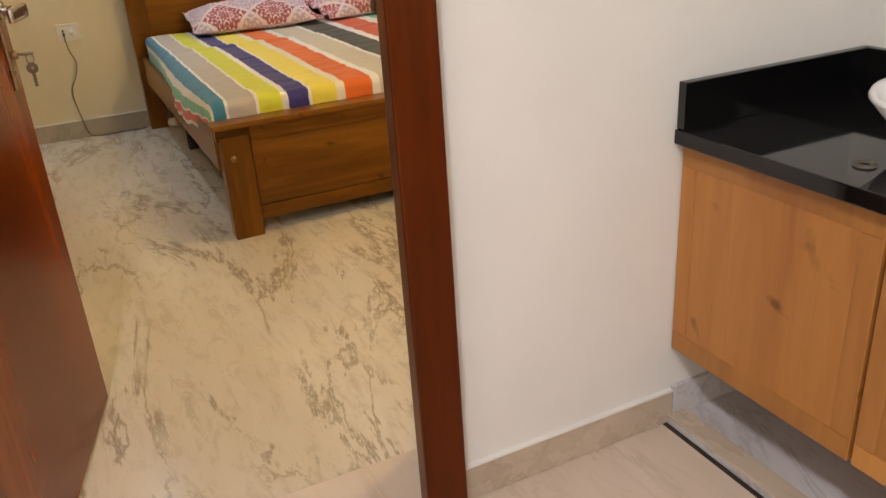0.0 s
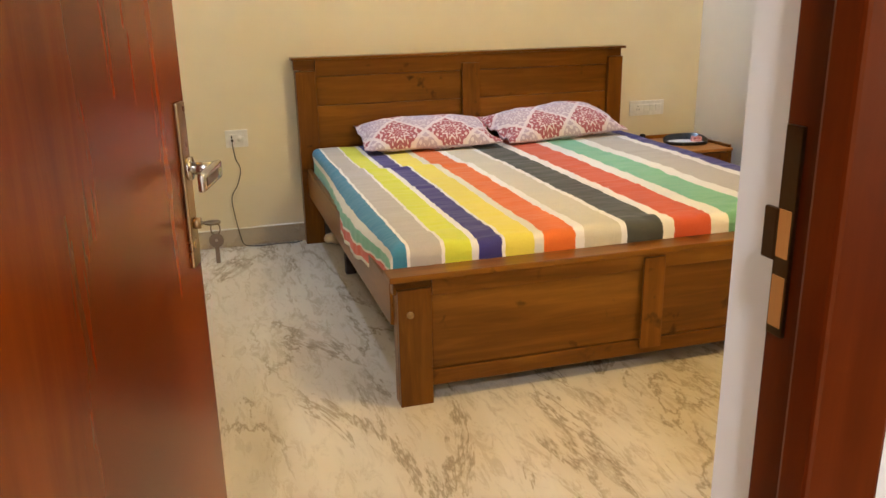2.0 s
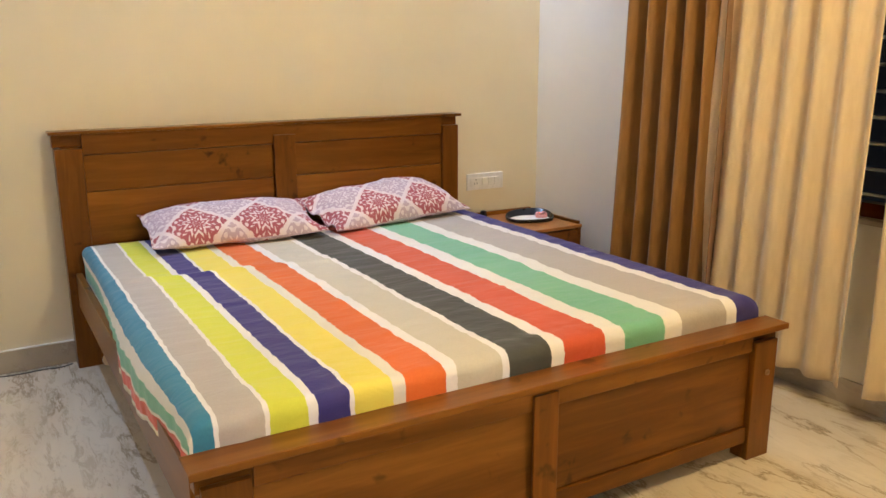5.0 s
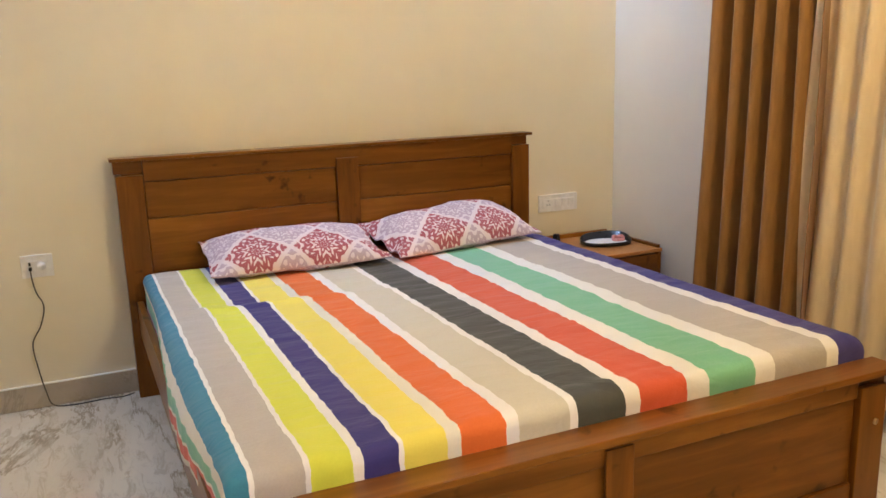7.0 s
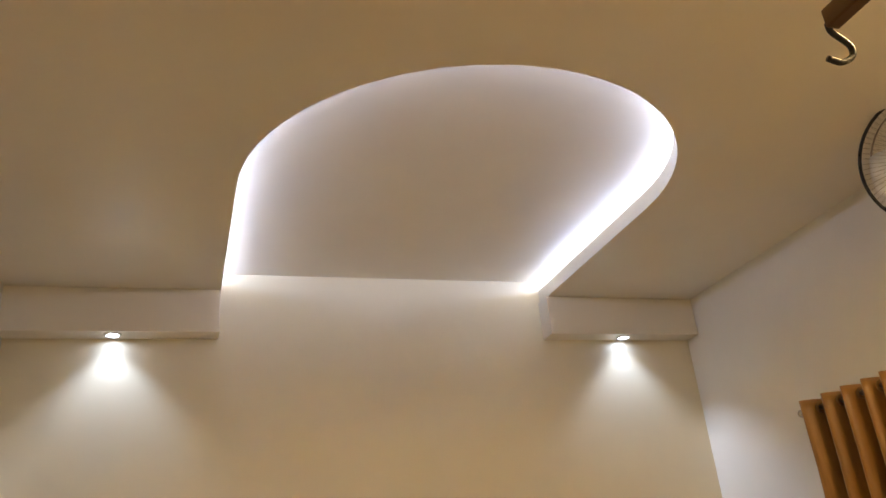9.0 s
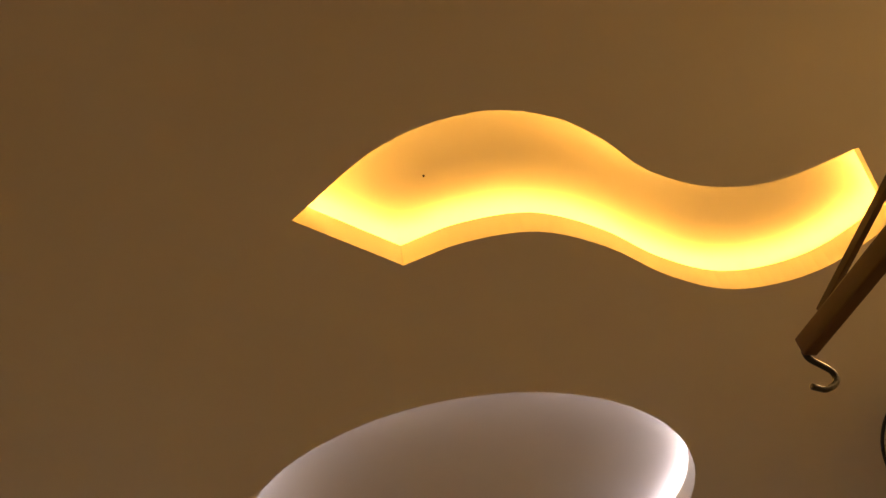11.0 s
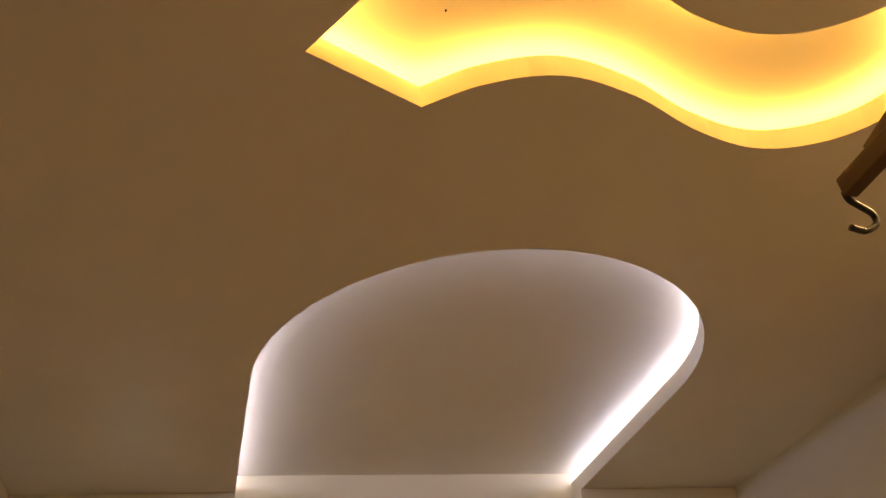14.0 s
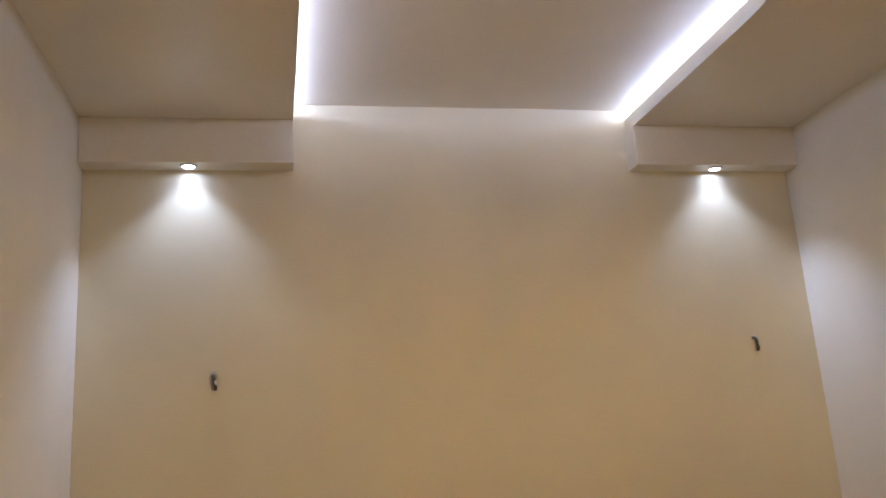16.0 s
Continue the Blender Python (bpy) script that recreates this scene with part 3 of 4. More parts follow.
# ---- washbasin counter ----
def vanity():
    for k, (y0, y1) in enumerate(((-4.348, OUTER - 0.001), (-4.80, -4.352), (-5.26, -4.804))):
        d = thing("vanity_cabinet", (0.93, (y0 + y1) / 2, 0.205), "wall-hung honey-coloured wooden cabinet under a black counter", "cabinet", "cabinets under the washbasin")
        part("body", block(0.706, HALL_E - 0.001, y0, y1, 0.205, 0.70, 0.002), PINE, d)
        door = part("door", block(0.687, 0.705, y0 + 0.002, y1 - 0.002, 0.205, 0.695, 0.002), PINE, d, "plain framed wooden door")
        for n, (a, b_, lo, hi) in enumerate(((y0 + 0.004, y0 + 0.045, 0.255, 0.65), (y1 - 0.045, y1 - 0.004, 0.255, 0.65), (y0 + 0.004, y1 - 0.004, 0.207, 0.254), (y0 + 0.004, y1 - 0.004, 0.651, 0.693))):
            part("rail", block(0.685, 0.688, a, b_, lo, hi, 0.0015), PINE, door)
    c = thing("countertop", (0.93, -4.5, 0.70), "polished black granite counter with a low backsplash", "countertop")
    part("slab", block(0.662, HALL_E - 0.001, -5.3, OUTER - 0.001, 0.701, 0.732, 0.003), GRANITE, c)
    part("backsplash", block(0.667, HALL_E - 0.001, OUTER - 0.023, OUTER - 0.0015, 0.7325, 0.83, 0.002), GRANITE, c)
    part("backsplash", block(HALL_E - 0.023, HALL_E - 0.0015, -5.3, OUTER - 0.0235, 0.7325, 0.83, 0.002), GRANITE, c)
    b_ = thing("washbasin", (0.965, -4.34, 0.7325), "white ceramic bowl washbasin standing on the black counter", "washbasin")
    prof = [(0.0005, 0.02), (0.10, 0.025), (0.165, 0.065), (0.205, 0.105), (0.215, 0.108), (0.218, 0.10), (0.18, 0.055), (0.12, 0.005), (0.10, 0.0), (0.0005, 0.0)]
    part("bowl", lathe(prof, (0.965, -4.34, 0.7325), 40), CERAMIC, b_, "", True)
    part("drain", lathe([(0.0005, 0.0), (0.022, 0.0), (0.024, -0.003)], (0.965, -4.34, 0.757), 20), CHROME, b_, "chrome drain", True)
    tagged(finish("rubber_ring", lathe([(0.010, 0.0), (0.011, 0.004), (0.019, 0.004), (0.021, 0.0)], (0.762, -4.235, 0.7328), 20), CORD, True), "small dark ring lying on the black counter", "ring")


vanity()

# ---- bed ----
def bed():
    d = thing("bed", (0.96, -1.1, 0), "brown teak king-size bed with panelled headboard and footboard", "bed")
    hb = part("headboard", block(0.03, 1.895, -0.075, -0.035, 0.2, 0.945, 0.003), TEAK[0], d)
    for z0, z1 in ((0.2, 0.50), (0.503, 0.755), (0.758, 0.909)):
        for x0, x1 in ((0.112, 0.922), (1.03, 1.822)):
            part("plank", block(x0, x1, -0.083, -0.0745, z0, z1, 0.0025), TEAK[0], hb)
    for x0, x1, z0, z1 in ((0.005, 0.11, 0.0, 0.94), (0.924, 1.028, 0.2, 0.952), (1.824, 1.915, 0.0, 0.954)):
        part("post" if z0 == 0 else "stile", block(x0, x1, -0.104, -0.03 if z0 == 0 else -0.0915, z0, z1, 0.004), TEAK[2], hb)
    part("backing_rail", block(0.0, 1.918, -0.0745, -0.03, 0.9455, 0.998, 0.003), TEAK[0], hb)
    part("top_rail", block(0.111, 1.823, -0.091, -0.075, 0.912, 0.998, 0.003), TEAK[0], hb)
    part("cap", block(-0.012, 1.93, -0.112, -0.022, 0.9985, 1.012, 0.003), TEAK[0], hb)
    fb = part("footboard", block(0.10, 1.84, -2.092, -2.062, 0.10, 0.39, 0.002), TEAK[0], d)
    part("cap", block(0.018, 1.933, -2.135, -2.04, 0.442, 0.462, 0.004), TEAK[0], fb)
    part("backing_rail", block(0.035, 1.918, -2.098, -2.058, 0.3905, 0.4415, 0.003), TEAK[0], fb)
    part("top_rail", block(0.162, 1.796, -2.109, -2.0985, 0.380, 0.4415, 0.003), TEAK[0], fb)
    part("bottom_rail", block(0.158, 1.80, -2.107, -2.066, 0.06, 0.115, 0.003), TEAK[0], fb)
    for x0, x1 in ((0.045, 0.157), (1.80, 1.905)):
        part("leg", block(x0, x1, -2.098, -2.05, 0.0, 0.39, 0.003), TEAK[2], fb)
        part("leg_facing", block(x0, x1, -2.118, -2.0985, 0.0, 0.41, 0.003), TEAK[2], fb)
    part("stile", block(0.925, 1.008, -2.119, -2.1095, 0.085, 0.425, 0.003), TEAK[2], fb)
    for x0, x1 in ((0.162, 0.964), (0.968, 1.796)):
        part("panel", block(x0, x1, -2.0985, -2.0915, 0.118, 0.379, 0.002), TEAK[0], fb)
    part("bolt", rod((0.085, -2.117, 0.325), (0.085, -2.122, 0.325), 0.012, 18), BRASS, fb, "pale round bolt cap", True)
    part("bolt", rod((1.865, -2.117, 0.30), (1.865, -2.122, 0.30), 0.010, 18), BRASS, fb, "pale round bolt cap", True)
    for x0, x1 in ((0.035, 0.06), (1.885, 1.91)):
        part("side_rail", block(x0, x1, -2.05, -0.10, 0.27, 0.42, 0.004), TEAK[1], d)
    part("slat_base", block(0.065, 1.88, -2.045, -0.105, 0.29, 0.33), TEAK[1], d)
    part("middle_leg", block(0.12, 0.17, -0.70, -0.65, 0.0, 0.289, 0.003), SHADE_AND_LEG, d, "dark middle leg")
    m = thing("mattress", (0.96, -1.07, 0.331), "thick mattress under a striped sheet", "mattress")
    part("core", block(0.085, 1.845, -2.01, -0.13, 0.331, 0.50, 0.03), PAPER, m)


bed()


def cloth_roll():
    pts = [(0.15 + 0.028 * math.cos(a), -0.14 + 0.030 * math.sin(a), 0.034 + 0.008 * math.sin(2 * a)) for a in np.linspace(0, 2 * math.pi, 25)[:-1]]
    bm = tube(pts, 0.024, 12, True)
    for v in bm.verts:
        v.co += 0.008 * noise.noise_vector(v.co * 30)
        v.co.z = max(v.co.z, 0.001)
    tagged(finish("rolled_cloth", bm, CREAM_CLOTH, True), "small cream rolled cloth lying on the floor under the bed", "cloth")


cloth_roll()


def bedsheet():
    """Laid over the mattress: down its left side, over the foot end, and tucked in."""
    x0, x1, yh, yf, top, r = 0.060, 1.897, -0.115, -2.042, 0.533, 0.038
    hang = 0.17
    us = list(np.arange(-hang - r * 0.57, x1 - x0 + 0.14, 0.013))
    vs = list(np.arange(0.0, yh - yf + 0.115, 0.016))
    bm = bmesh.new()
    layer = bm.loops.layers.uv.new("across")
    grid, flat = [], {}

    def bend(s, length):
        """Way along and drop for a distance s past the start of the bend."""
        if s <= 0:
            return s, 0.0
        a = min(s / r, math.pi / 2)
        return r * math.sin(a), r * (1 - math.cos(a)) + max(0.0, s - r * math.pi / 2)

    for u in us:
        row = []
        for v in vs:
            if u < r:
                go, dx = bend(r - u, 0)
                x = x0 + r - go
            elif u > x1 - x0 - r:
                go, dx = bend(u - (x1 - x0 - r), 0)
                x = x1 - r + go
            else:
                x, dx = x0 + u, 0.0
            if v > (yh - yf) - r:
                go, dy = bend(v - (yh - yf - r), 0)
                y = yf + r - go
            else:
                y, dy = yh - v, 0.0
            z = top - max(dx, dy) - 0.25 * min(dx, dy)
            flatness = 1.0 if max(dx, dy) == 0 else 0.4
            w = noise.fractal(Vector((u * 3.0, v * 13.0, 3.0)), 0.9, 2.0, 3)
            w2 = noise.noise(Vector((u * 2.1, v * 1.6, 8.0)))
            crease = max(0.0, 1 - abs(v - 0.64 - 0.12 * u) / 0.035) * min(1.0, max(0.0, (1.0 - u) / 0.3))
            w3 = noise.fractal(Vector((u * 4.0 + 0.6 * v, v * 30.0, 5.0)), 0.8, 2.0, 2)
            foot = min(1.0, max(0.0, (v - (yh - yf) + 0.30) / 0.25))
            z += flatness * (0.0045 * w + 0.0026 * w3 + 0.007 * w2 + 0.010 * crease) + foot * 0.006 * noise.fractal(Vector((u * 9.0, v * 7.0, 2.0)), 0.8, 2.0, 3)
            if dx > 0 and u < r:
                over = min(1.0, max(0.0, (v - 0.35) / 0.6))
                over = over * over * (3 - 2 * over)
                k = min(1.0, dx / 0.07)
                x += over * k * (-0.026 - 0.008 * math.sin(v * 6.0) + 0.008 * noise.noise(Vector((u * 6, v * 18, 1))))
                x += (1 - over) * k * 0.010
                z += over * dx * (0.25 + 0.22 * math.sin(v * 2.3 + 2.4) + 0.10 * noise.noise(Vector((u * 4, v * 9, 6))))
            if dy > 0.02:
                y += 0.006 * noise.noise(Vector((u * 14, v * 3, 2)))
            slip = min(1.0, max(0.0, (0.66 + 0.12 * u - v) / 0.035)) * min(1.0, max(0.0, (1.0 - u) / 0.5)) * min(1.0, max(0.0, (u - 0.05) / 0.15))
            p = bm.verts.new((x, y, z))
            flat[p] = (u + 0.028 * slip, v)
            row.append(p)
        grid.append(row)
    for a, b_ in zip(grid, grid[1:]):
        for j in range(len(vs) - 1):
            bm.faces.new((a[j], b_[j], b_[j + 1], a[j + 1]))
    for f in bm.faces:
        for l in f.loops:
            l[layer].uv = flat[l.vert]
    ob = finish("bedsheet", bm, SHEET, True)
    s = ob.modifiers.new("thick", "SOLIDIFY")
    s.thickness = 0.003
    tagged(ob, "brightly striped multicoloured cotton sheet spread over the mattress", "bedsheet")


bedsheet()


def pillow(m, w, h, thick, label, seed):
    bm = bmesh.new()
    layer = bm.loops.layers.uv.new("cloth")
    n, k = 44, 28
    flat = {}
    sides = []
    for sign in (1, -1):
        grid = []
        for i in range(n + 1):
            row = []
            for j in range(k + 1):
                a, b_ = 2 * i / n - 1, 2 * j / k - 1
                pinch = 1 - 0.10 * (1 - abs(a) ** 2) * abs(b_) ** 3
                pinch2 = 1 - 0.035 * (1 - abs(b_) ** 2) * abs(a) ** 3
                body = max(0.0, (1 - abs(a * 1.05) ** 3.0)) ** 0.6 * max(0.0, (1 - abs(b_ * 1.05) ** 2.6)) ** 0.6
                x, y = a * w / 2 * pinch2, b_ * h / 2 * pinch
                z = sign * (0.003 + thick / 2 * body * (1 if sign > 0 else 0.55))
                z += 0.022 * noise.noise(Vector((x * 6 + seed, y * 6, sign))) * body + 0.006 * noise.noise(Vector((x * 16 + seed, y * 30, 4))) * body + 0.004 * noise.noise(Vector((x * 25, y * 25, seed)))
                z += 0.04 * (abs(a) ** 5) * noise.noise(Vector((seed, b_ * 2, a * 0.7)))
                v = bm.verts.new((x, y, z))
                flat[v] = (a * w / 2 + seed * 0.11, b_ * h / 2 + (0.5 if sign < 0 else 0))
                row.append(v)
            grid.append(row)
        for a, b_ in zip(grid, grid[1:]):
            for j in range(k):
                bm.faces.new((a[j], b_[j], b_[j + 1], a[j + 1]))
        sides.append(grid)
    for f in bm.faces:
        for l in f.loops:
            l[layer].uv = flat[l.vert]
    bmesh.ops.remove_doubles(bm, verts=bm.verts, dist=0.0005)
    top, low = sides
    rim = [(i, 0) for i in range(n)] + [(n, j) for j in range(k)] + [(n - i, k) for i in range(n)] + [(0, k - j) for j in range(k)]
    for (i, j), (p, q) in zip(rim, rim[1:] + rim[:1]):
        vs = [top[i][j], top[p][q], low[p][q], low[i][j]]
        if all(v.is_valid for v in vs):
            bm.faces.new(vs)
    ob = finish("pillow", moved(bm, m), DAMASK, True)
    return tagged(ob, label, "pillow", "pillows on the bed")


pillow(pose(0.665, -0.270, 0.596, 13, 0, -2), 0.74, 0.38, 0.17, "pink and red damask-patterned pillow lying flat on the bed", 1.0)
pillow(pose(1.415, -0.245, 0.606, 15, -2, 8), 0.77, 0.38, 0.18, "plump pink and red damask-patterned pillow against the headboard", 3.0)

# ---- bedside table and what lies on it ----
def nightstand():
    x0, x1, y0, y1 = 2.02, 2.435, -0.49, -0.03
    d = thing("nightstand", (2.23, -0.26, 0), "small light brown wooden bedside table with a drawer", "bedside table")
    part("side_panel", block(x0, x0 + 0.02, y0, y1, 0.0, 0.422, 0.002), TEAK[2], d)
    part("side_panel", block(x1 - 0.02, x1, y0, y1, 0.0, 0.422, 0.002), TEAK[2], d)
    part("back_panel", block(x0 + 0.0205, x1 - 0.0205, y1 - 0.015, y1, 0.05, 0.4215), TEAK[0], d)
    part("shelf", block(x0 + 0.0205, x1 - 0.0205, y0 + 0.01, y1 - 0.016, 0.06, 0.08), TEAK[0], d)
    part("top", block(x0 - 0.005, x1 + 0.003, y0 - 0.005, y1 + 0.003, 0.4225, 0.44, 0.003), PINE, d, "paler honey-coloured top")
    dr = part("drawer", block(x0 + 0.024, x1 - 0.024, y0 - 0.002, y1 - 0.05, 0.29, 0.415, 0.002), TEAK[0], d)
    part("knob", rod((2.23, y0 - 0.003, 0.35), (2.23, y0 - 0.025, 0.35), 0.012), BRASS, dr, "", True)
    part("gallery", block(x0 + 0.002, x1 - 0.002, y1 - 0.018, y1, 0.4405, 0.462, 0.002), TEAK[0], d, "low raised back edge")
    part("gallery", block(x1 - 0.018, x1, y0 + 0.01, y1 - 0.019, 0.4405, 0.456, 0.002), TEAK[1], d, "low raised side edge")
    t = thing("tray", (2.24, -0.27, 0.4405), "black oval tray with a high back rim and white lining", "tray")
    bm, rings, n = bmesh.new(), [], 40
    for grow, up in ((0.9, 0.0), (1.0, 0.004), (1.03, 1.0), (0.985, 1.0), (0.95, 0.008), (0.0, 0.007)):
        ring = []
        for k in range(n):
            a = 2 * math.pi * k / n
            lift = up if up < 0.5 else 0.020 + 0.026 * max(0.0, math.sin(a + 0.35)) ** 0.8
            ring.append(bm.verts.new((0.125 * grow * math.copysign(abs(math.cos(a)) ** 0.75, math.cos(a)), 0.092 * grow * math.copysign(abs(math.sin(a)) ** 0.75, math.sin(a)), lift)))
        rings.append(ring)
    for a, b_ in zip(rings, rings[1:]):
        for k in range(n):
            bm.faces.new((a[k], a[(k + 1) % n], b_[(k + 1) % n], b_[k]))
    bm.faces.new(rings[0][::-1])
    spot = pose(2.27, -0.26, 0.4405, 0, 0, -14)
    part("dish", moved(bm, spot), BLACK, t, "", True)
    part("lining", moved(lathe([(0.0005, 0.0), (0.088, 0.0), (0.09, -0.001)], (0, 0, 0.010), 28), spot @ Matrix.Diagonal((1.2, 0.85, 1.0, 1))), PAPER, t, "white lining")
    tagged(finish("hair_tie", moved(tube([(0.026 * math.cos(a), 0.020 * math.sin(a), 0.009 + 0.006 * math.sin(3 * a)) for a in np.linspace(0, 2 * math.pi, 31)[:-1]], 0.009, 8, True), spot @ pose(0.07, 0.01, 0.012, 25, 0, 0)), PINK, True), "pink and white hair tie lying in the tray", "hair tie")
    bm = block(-0.02, 0.02, -0.014, 0.014, 0, 0.052, 0.004)
    for v in bm.verts:
        v.co.x *= 1 - 0.55 * max(0.0, v.co.z) / 0.052
    tagged(finish("pointed_bottle", moved(bm, pose(2.052, -0.14, 0.4405, 0, 0, 20)), BLACK), "small dark tapered bottle on the bedside table", "bottle")


nightstand()

# ---- wall plates, cord, wire stubs ----
def plate(name, x0, x1, z0, z1, label):
    d = thing(name, ((x0 + x1) / 2, -0.001, (z0 + z1) / 2), label, "wall socket")
    part("cover", block(x0, x1, -0.0095, -0.0005, z0, z1, 0.002), PLASTIC, d)
    part("insert", block(x0 + 0.022, x1 - 0.022, -0.0115, -0.0085, z0 + 0.022, z1 - 0.022, 0.0015), PLASTIC, d)
    return d


p = plate("wall_socket", -0.377, -0.26, 0.551, 0.643, "ivory wall plate with a plugged charger and a round regulator")
part("regulator", rod((-0.302, -0.011, 0.597), (-0.302, -0.017, 0.597), 0.016, 24), PLASTIC, p, "round dimmer knob", True)
part("usb_port", block(-0.349, -0.341, -0.0125, -0.011, 0.60, 0.615), BLACK, p, "dark port")
part("plug", block(-0.350, -0.338, -0.028, -0.0125, 0.583, 0.597, 0.002), BLACK, p, "black plug")
p = plate("wall_socket", 2.03, 2.265, 0.583, 0.673, "long ivory wall plate with a socket and switches")
for n in range(3):
    part("switch", block(2.125 + n * 0.04, 2.161 + n * 0.04, -0.0145, -0.0112, 0.607, 0.649, 0.002), PLASTIC, p)
for dx, dz in ((0.0, 0.012), (-0.008, -0.008), (0.008, -0.008)):
    part("pin_hole", rod((2.085 + dx, -0.011, 0.628 + dz), (2.085 + dx, -0.0125, 0.628 + dz), 0.003, 10), BLACK, p, "dark pin hole")

c = tube(spline([(-0.344, -0.024, 0.585), (-0.343, -0.024, 0.55), (-0.334, -0.02, 0.49), (-0.314, -0.016, 0.43), (-0.335, -0.016, 0.35), (-0.372, -0.016, 0.28), (-0.366, -0.016, 0.18),
                 (-0.348, -0.02, 0.07), (-0.325, -0.03, 0.01), (-0.24, -0.05, 0.004), (-0.13, -0.045, 0.004), (-0.06, -0.055, 0.004), (-0.012, -0.04, 0.006)], 8), 0.0027, 8)
tagged(finish("charger_cord", c, CORD, True), "thin grey charging cord hanging from the socket to the floor", "cable")

for x, z in ((-0.305, 1.90), (2.175, 1.958)):
    d = thing("wire_stub", (x, 0, z), "loose taped wire ends sticking out of the wall", "wire", "wire stubs above the bed")
    part("patch", block(x - 0.014, x + 0.014, -0.003, -0.0004, z - 0.002, z + 0.03, 0.001), WHITE, d, "rough plaster patch")
    part("wire", tube(spline([(x - 0.004, 0.0, z + 0.01), (x, -0.018, z + 0.002), (x + 0.006, -0.02, z - 0.03), (x + 0.008, -0.012, z - 0.052)], 6), 0.0075, 8), CORD, d, "", True)
    part("tape", tube(spline([(x + 0.002, -0.02, z - 0.005), (x + 0.008, -0.023, z - 0.025), (x + 0.014, -0.020, z - 0.03)], 5), 0.006, 8), PAPER, d, "white tape", True)

# ---- window, curtains ----
def window():
    d = tagged(new("window_1"), "dark window with a brown frame and pale horizontal bars", "window", kind="structure")
    y0, y1, z0, z1 = WIN[1], WIN[0], WIN[2], WIN[3]
    d.location = (EAST, (y0 + y1) / 2, z0)
    x0, x1 = EAST + 0.05, EAST + 0.11
    part("frame", block(x0, x1, y0, y0 + 0.06, z0, z1, 0.003), FRAME_WOOD, d)
    part("frame", block(x0, x1, y1 - 0.06, y1, z0, z1, 0.003), FRAME_WOOD, d)
    part("frame", block(x0, x1, y0 + 0.0605, y1 - 0.0605, z0, z0 + 0.07, 0.003), FRAME_WOOD, d)
    part("frame", block(x0, x1, y0 + 0.0605, y1 - 0.0605, z1 - 0.07, z1, 0.003), FRAME_WOOD, d)
    for y in (-1.75, -2.17):
        part("mullion", block(x0, x1, y - 0.03, y + 0.03, z0 + 0.0705, z1 - 0.0705, 0.003), FRAME_WOOD, d)
    n = 14
    for k in range(n):
        z = z0 + 0.10 + k * (z1 - z0 - 0.16) / (n - 1)
        part("bar", rod((x0 + 0.012, y0 + 0.03, z), (x0 + 0.012, y1 - 0.03, z), 0.006, 8), PLASTIC, d, "pale grille bar", True)
    part("pane", block(x1 - 0.012, x1 - 0.007, y0 + 0.05, y1 - 0.05, z0 + 0.06, z1 - 0.06), GLASS, d)
    part("sill", block(EAST - 0.01, EAST + 0.05, y0 + 0.001, y1 - 0.001, z0 + 0.0005, z0 + 0.018, 0.003), SKIRT, d, "thin marble sill")


window()


def curtain(top_y, foot_y, waves, depth, material, label, foot=0.1, sharp=1.0, gather=1.0, top=2.245):
    """Hung between two places along the rod, with its own spread at the foot."""
    d = thing("curtain", (2.41, sum(top_y) / 2, foot), label, "curtain", "curtains at the window")
    bm = bmesh.new()
    n, k = waves * 24, 48
    grid = []
    for i in range(n + 1):
        row = []
        s = i / n
        for j in range(k + 1):
            h = j / k
            z = foot + (top - foot) * h
            a, b_ = (foot_y[e] + (top_y[e] - foot_y[e]) * min(1.0, h * 1.15) ** 0.8 for e in (0, 1))
            ph = math.pi + 2 * math.pi * waves * s ** gather + 0.7 * (1 - h) * noise.noise(Vector((s * waves, h * 1.3, waves)))
            y = a + (b_ - a) * s + 0.010 * noise.noise(Vector((s * 7, h * 2, top_y[0]))) * (1 - h)
            c = math.cos(ph)
            c = math.copysign(abs(c) ** sharp, c)
            size = 1 + 0.35 * noise.noise(Vector((s * waves * 0.9, h * 0.8, top_y[0] * 3)))
            x = 2.40 + depth * size * c + 0.008 * noise.noise(Vector((s * 9, h * 3, 5))) * (1 - h)
            row.append(bm.verts.new((x, y, z)))
        grid.append(row)
    for a, b_ in zip(grid, grid[1:]):
        for j in range(k):
            bm.faces.new((a[j], b_[j], b_[j + 1], a[j + 1]))
    ob = part("panel", bm, material, d, "", True)
    ob.modifiers.new("thick", "SOLIDIFY").thickness = 0.0025
    for w in range(waves * 2):
        s = ((w + 0.5) / (waves * 2)) ** (1 / gather)
        y = top_y[0] + (top_y[1] - top_y[0]) * s
        part("eyelet", tube([(2.40 + 0.022 * math.cos(a), y, 2.21 + 0.022 * math.sin(a)) for a in np.linspace(0, 2 * math.pi, 17)[:-1]], 0.004, 6, True), BRASS, d, "brass eyelet", True)


curtain((-0.89, -1.43), (-0.80, -1.43), 5, 0.062, GOLD_CLOTH, "brown-gold satin curtain gathered in deep folds", 0.1, 0.8, 1.12)
curtain((-1.385, -2.06), (-1.29, -2.04), 6, 0.023, CREAM_CLOTH, "pale gold satin curtain hanging in soft folds", 0.1, 0.9)
curtain((-2.14, -2.95), (-2.14, -2.95), 5, 0.029, CREAM_CLOTH, "pale gold satin curtain hanging in soft folds beside the window gap", 0.1, 0.9)

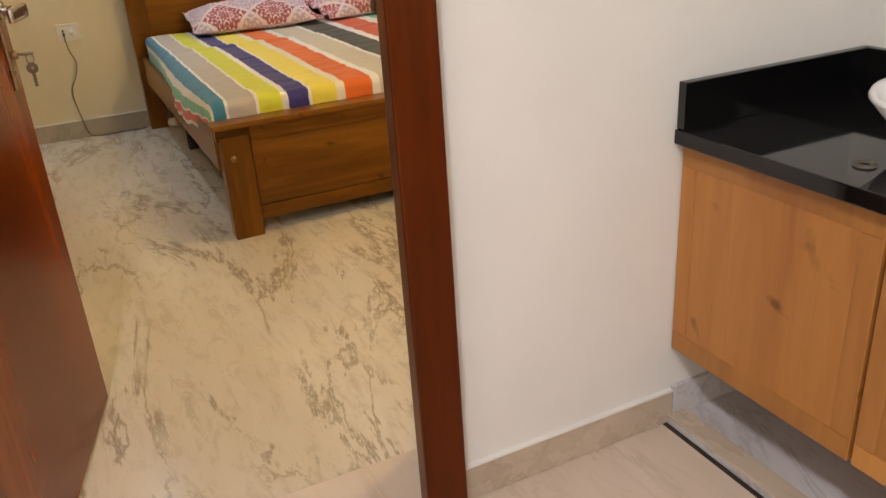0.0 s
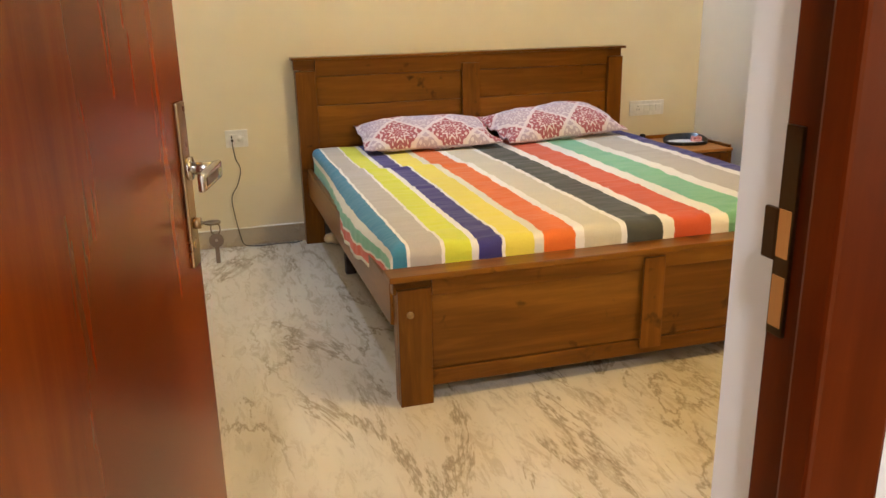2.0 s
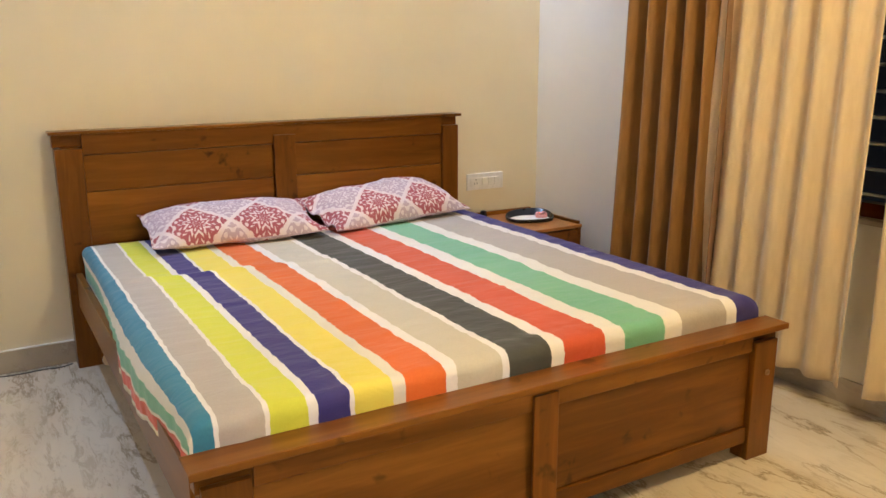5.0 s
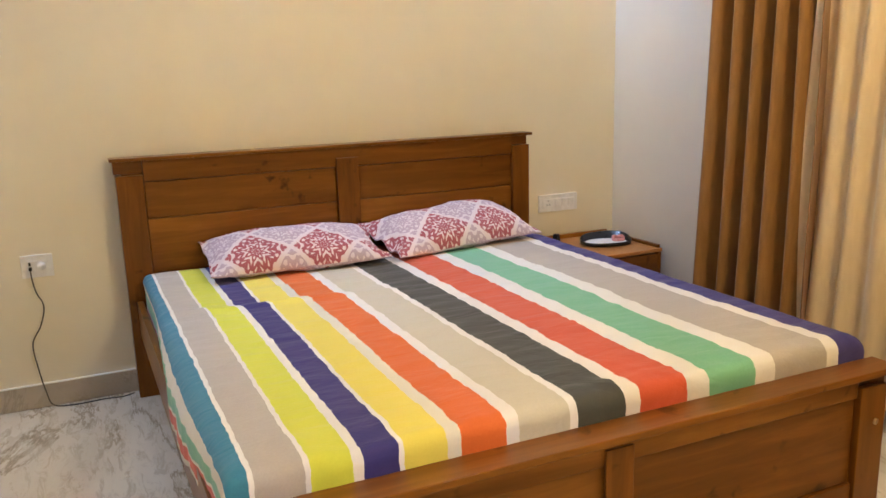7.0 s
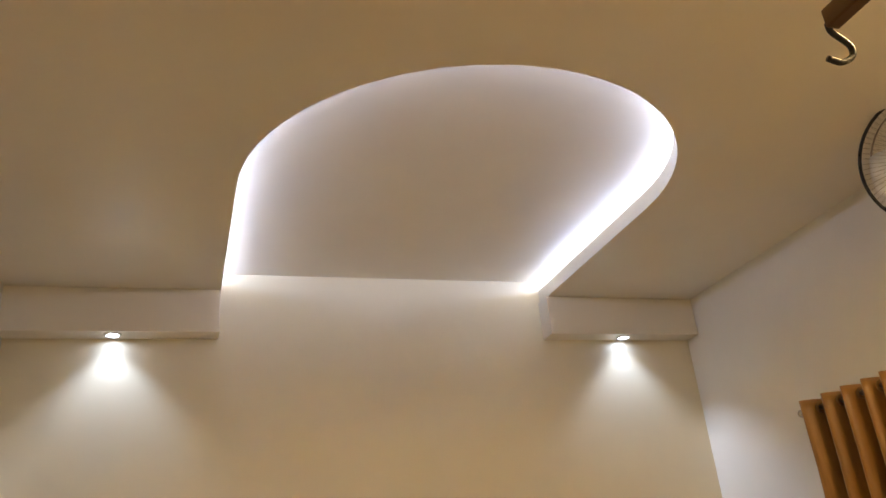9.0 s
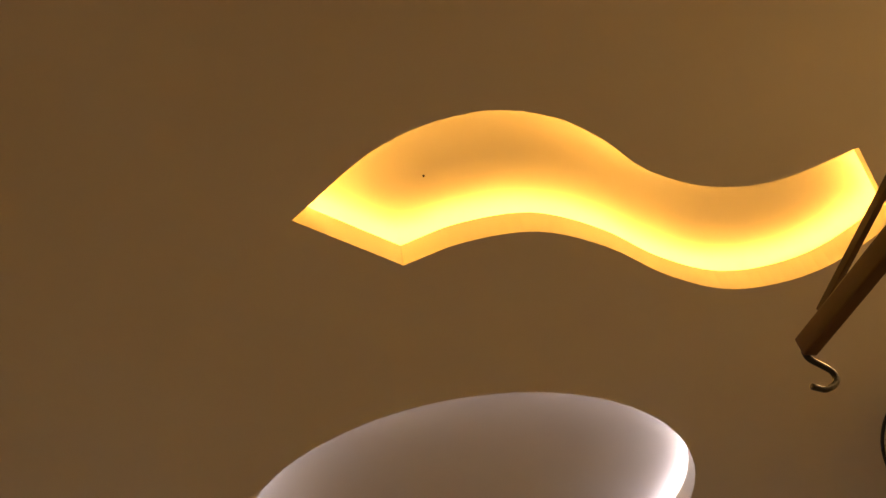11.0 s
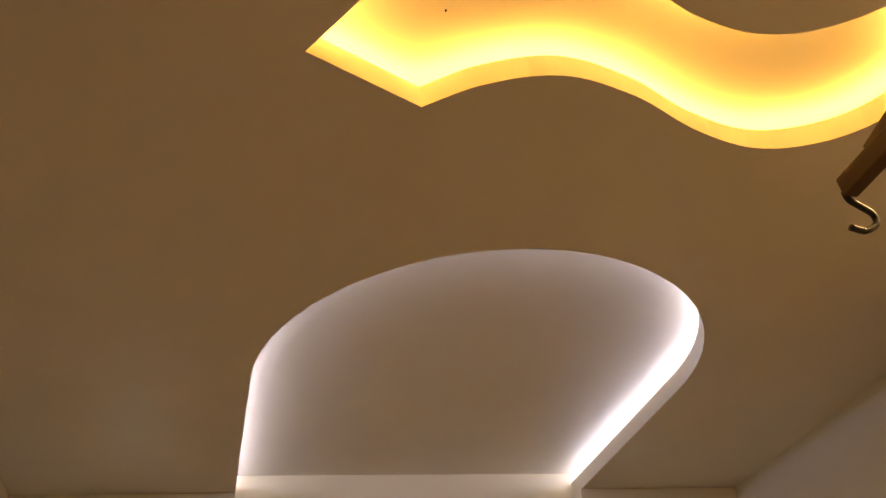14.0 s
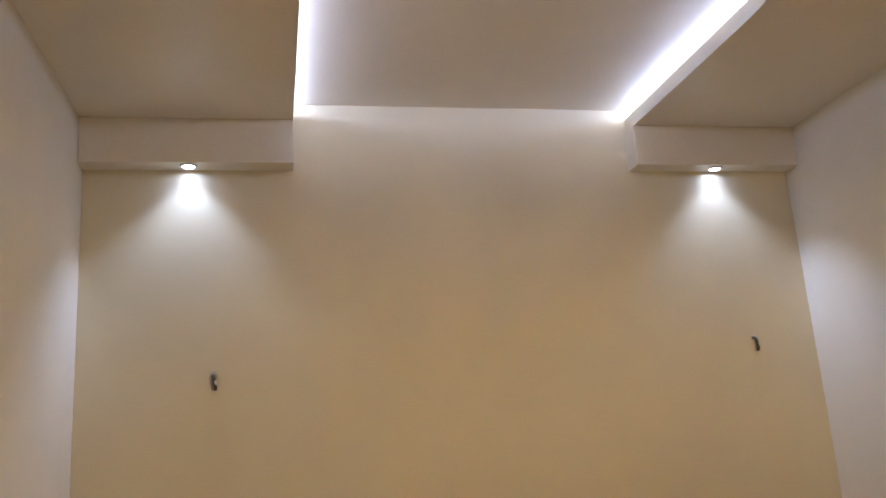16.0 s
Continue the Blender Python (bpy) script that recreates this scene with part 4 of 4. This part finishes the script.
r = thing("curtain_rod", (2.40, -1.9, 2.21), "steel curtain rod on brackets above the window", "curtain rod")
part("bar", rod((2.40, -0.83, 2.21), (2.40, -3.05, 2.21), 0.0115, 16), STEEL, r, "", True)
for a, b_ in ((-0.805, -0.835), (-3.045, -3.075)):
    part("finial", rod((2.40, a, 2.21), (2.40, b_, 2.21), 0.016, 16), CHROME, r, "", True)
for y in (-0.845, -3.03):
    part("bracket", block(2.40, EAST - 0.0005, y - 0.008, y + 0.008, 2.19, 2.205, 0.002), STEEL, r)

# ---- wall fan and wooden bracket ----
def wall_fan():
    hub = Vector((2.20, -1.925, 2.80))
    d = thing("wall_fan", (EAST, -1.88, 2.7), "wall fan with a round dark-rimmed wire guard", "fan")
    turn = Matrix.Translation(hub) @ look((0, 0, 0), (-1, -0.35, -0.35)).to_3x3().to_4x4()
    R = 0.225
    ring = lambda rad, z: [turn @ Vector((rad * math.cos(a), rad * math.sin(a), z)) for a in np.linspace(0, 2 * math.pi, 49)[:-1]]
    part("guard_rim", tube(ring(R, 0.0), 0.006, 8, True), BLACK, d, "dark guard rim", True)
    part("rear_rim", tube(ring(R * 0.93, 0.06), 0.003, 6, True), STEEL, d, "thin rear guard ring", True)
    bm = bmesh.new()
    for sgn in (-1, 1):
        for k in range(72):
            a = 2 * math.pi * k / 72
            pts = [turn @ Vector((q * math.cos(a), q * math.sin(a), sgn * h)) for q, h in ((0.05, 0.055), (0.14, 0.045), (R, 0.0))]
            one = tube(pts, 0.0007, 4)
            mesh = bpy.data.meshes.new("join")
            one.to_mesh(mesh)
            one.free()
            bm.from_mesh(mesh)
            bpy.data.meshes.remove(mesh)
    tagged(part("wires", bm, CHROME, d, "fine wire guard"), kind="stuff")
    for k in range(3):
        bm = bmesh.new()
        rows = []
        for i in range(9):
            q = 0.03 + 0.17 * i / 8
            half = 0.35 + 0.3 * math.sin(math.pi * i / 9)
            rows.append([bm.verts.new(turn @ Vector((q * math.cos(2.1 * k + half * s), q * math.sin(2.1 * k + half * s), 0.018 * s))) for s in (-1, -0.3, 0.3, 1)])
        for a, b_ in zip(rows, rows[1:]):
            for j in range(3):
                bm.faces.new((a[j], a[j + 1], b_[j + 1], b_[j]))
        bl = part("blade", bm, PLASTIC, d, "pale fan blade", True)
        bl.modifiers.new("thick", "SOLIDIFY").thickness = 0.002
    part("hub", rod(turn @ Vector((0, 0, -0.06)), turn @ Vector((0, 0, 0.04)), 0.045, 24), BLACK, d, "", True)
    motor = turn @ Vector((0, 0, 0.05))
    part("housing", rod(motor, turn @ Vector((0, 0, 0.15)), 0.07, 24, 0.05), BLACK, d, "dark housing", True)
    part("arm", tube(spline([turn @ Vector((0, 0, 0.12)), (2.40, -1.86, 2.80), (2.44, -1.86, 2.70), (2.47, -1.86, 2.62)], 5), 0.016, 10), BLACK, d, "", True)
    part("wall_plate", block(2.465, EAST - 0.0005, -1.91, -1.81, 2.52, 2.70, 0.01), BLACK, d)


wall_fan()


def bracket():
    x, z = 0.782, 2.349
    d = thing("wooden_bracket", (x, SOUTH, z), "dark wooden wall bracket with a brace and an iron hook", "bracket")
    part("arm", block(x - 0.012, x + 0.012, SOUTH + 0.0005, -2.897, z - 0.016, z + 0.016, 0.003), DARK_WOOD, d)
    part("brace", moved(block(-0.005, 0.005, -0.012, 0.70, -0.006, 0.006, 0.001), Matrix.Translation((x, -2.97, z + 0.022)) @ Matrix.Rotation(math.pi - math.atan2(0.15, 0.7), 4, "X")), DARK_WOOD, d)
    part("end_pad", block(x - 0.05, x + 0.05, SOUTH + 0.0005, SOUTH + 0.02, z - 0.12, z + 0.25, 0.003), DARK_WOOD, d)
    y = -2.894
    pts = [(0.779, y, 2.345), (0.781, y, 2.33), (0.796, y, 2.318), (0.809, y, 2.306), (0.805, y, 2.288), (0.780, y, 2.274), (0.757, y, 2.278)]
    part("hook", tube(spline(pts, 6), 0.005, 10), BLACK, d, "dark iron hook", True)


bracket()
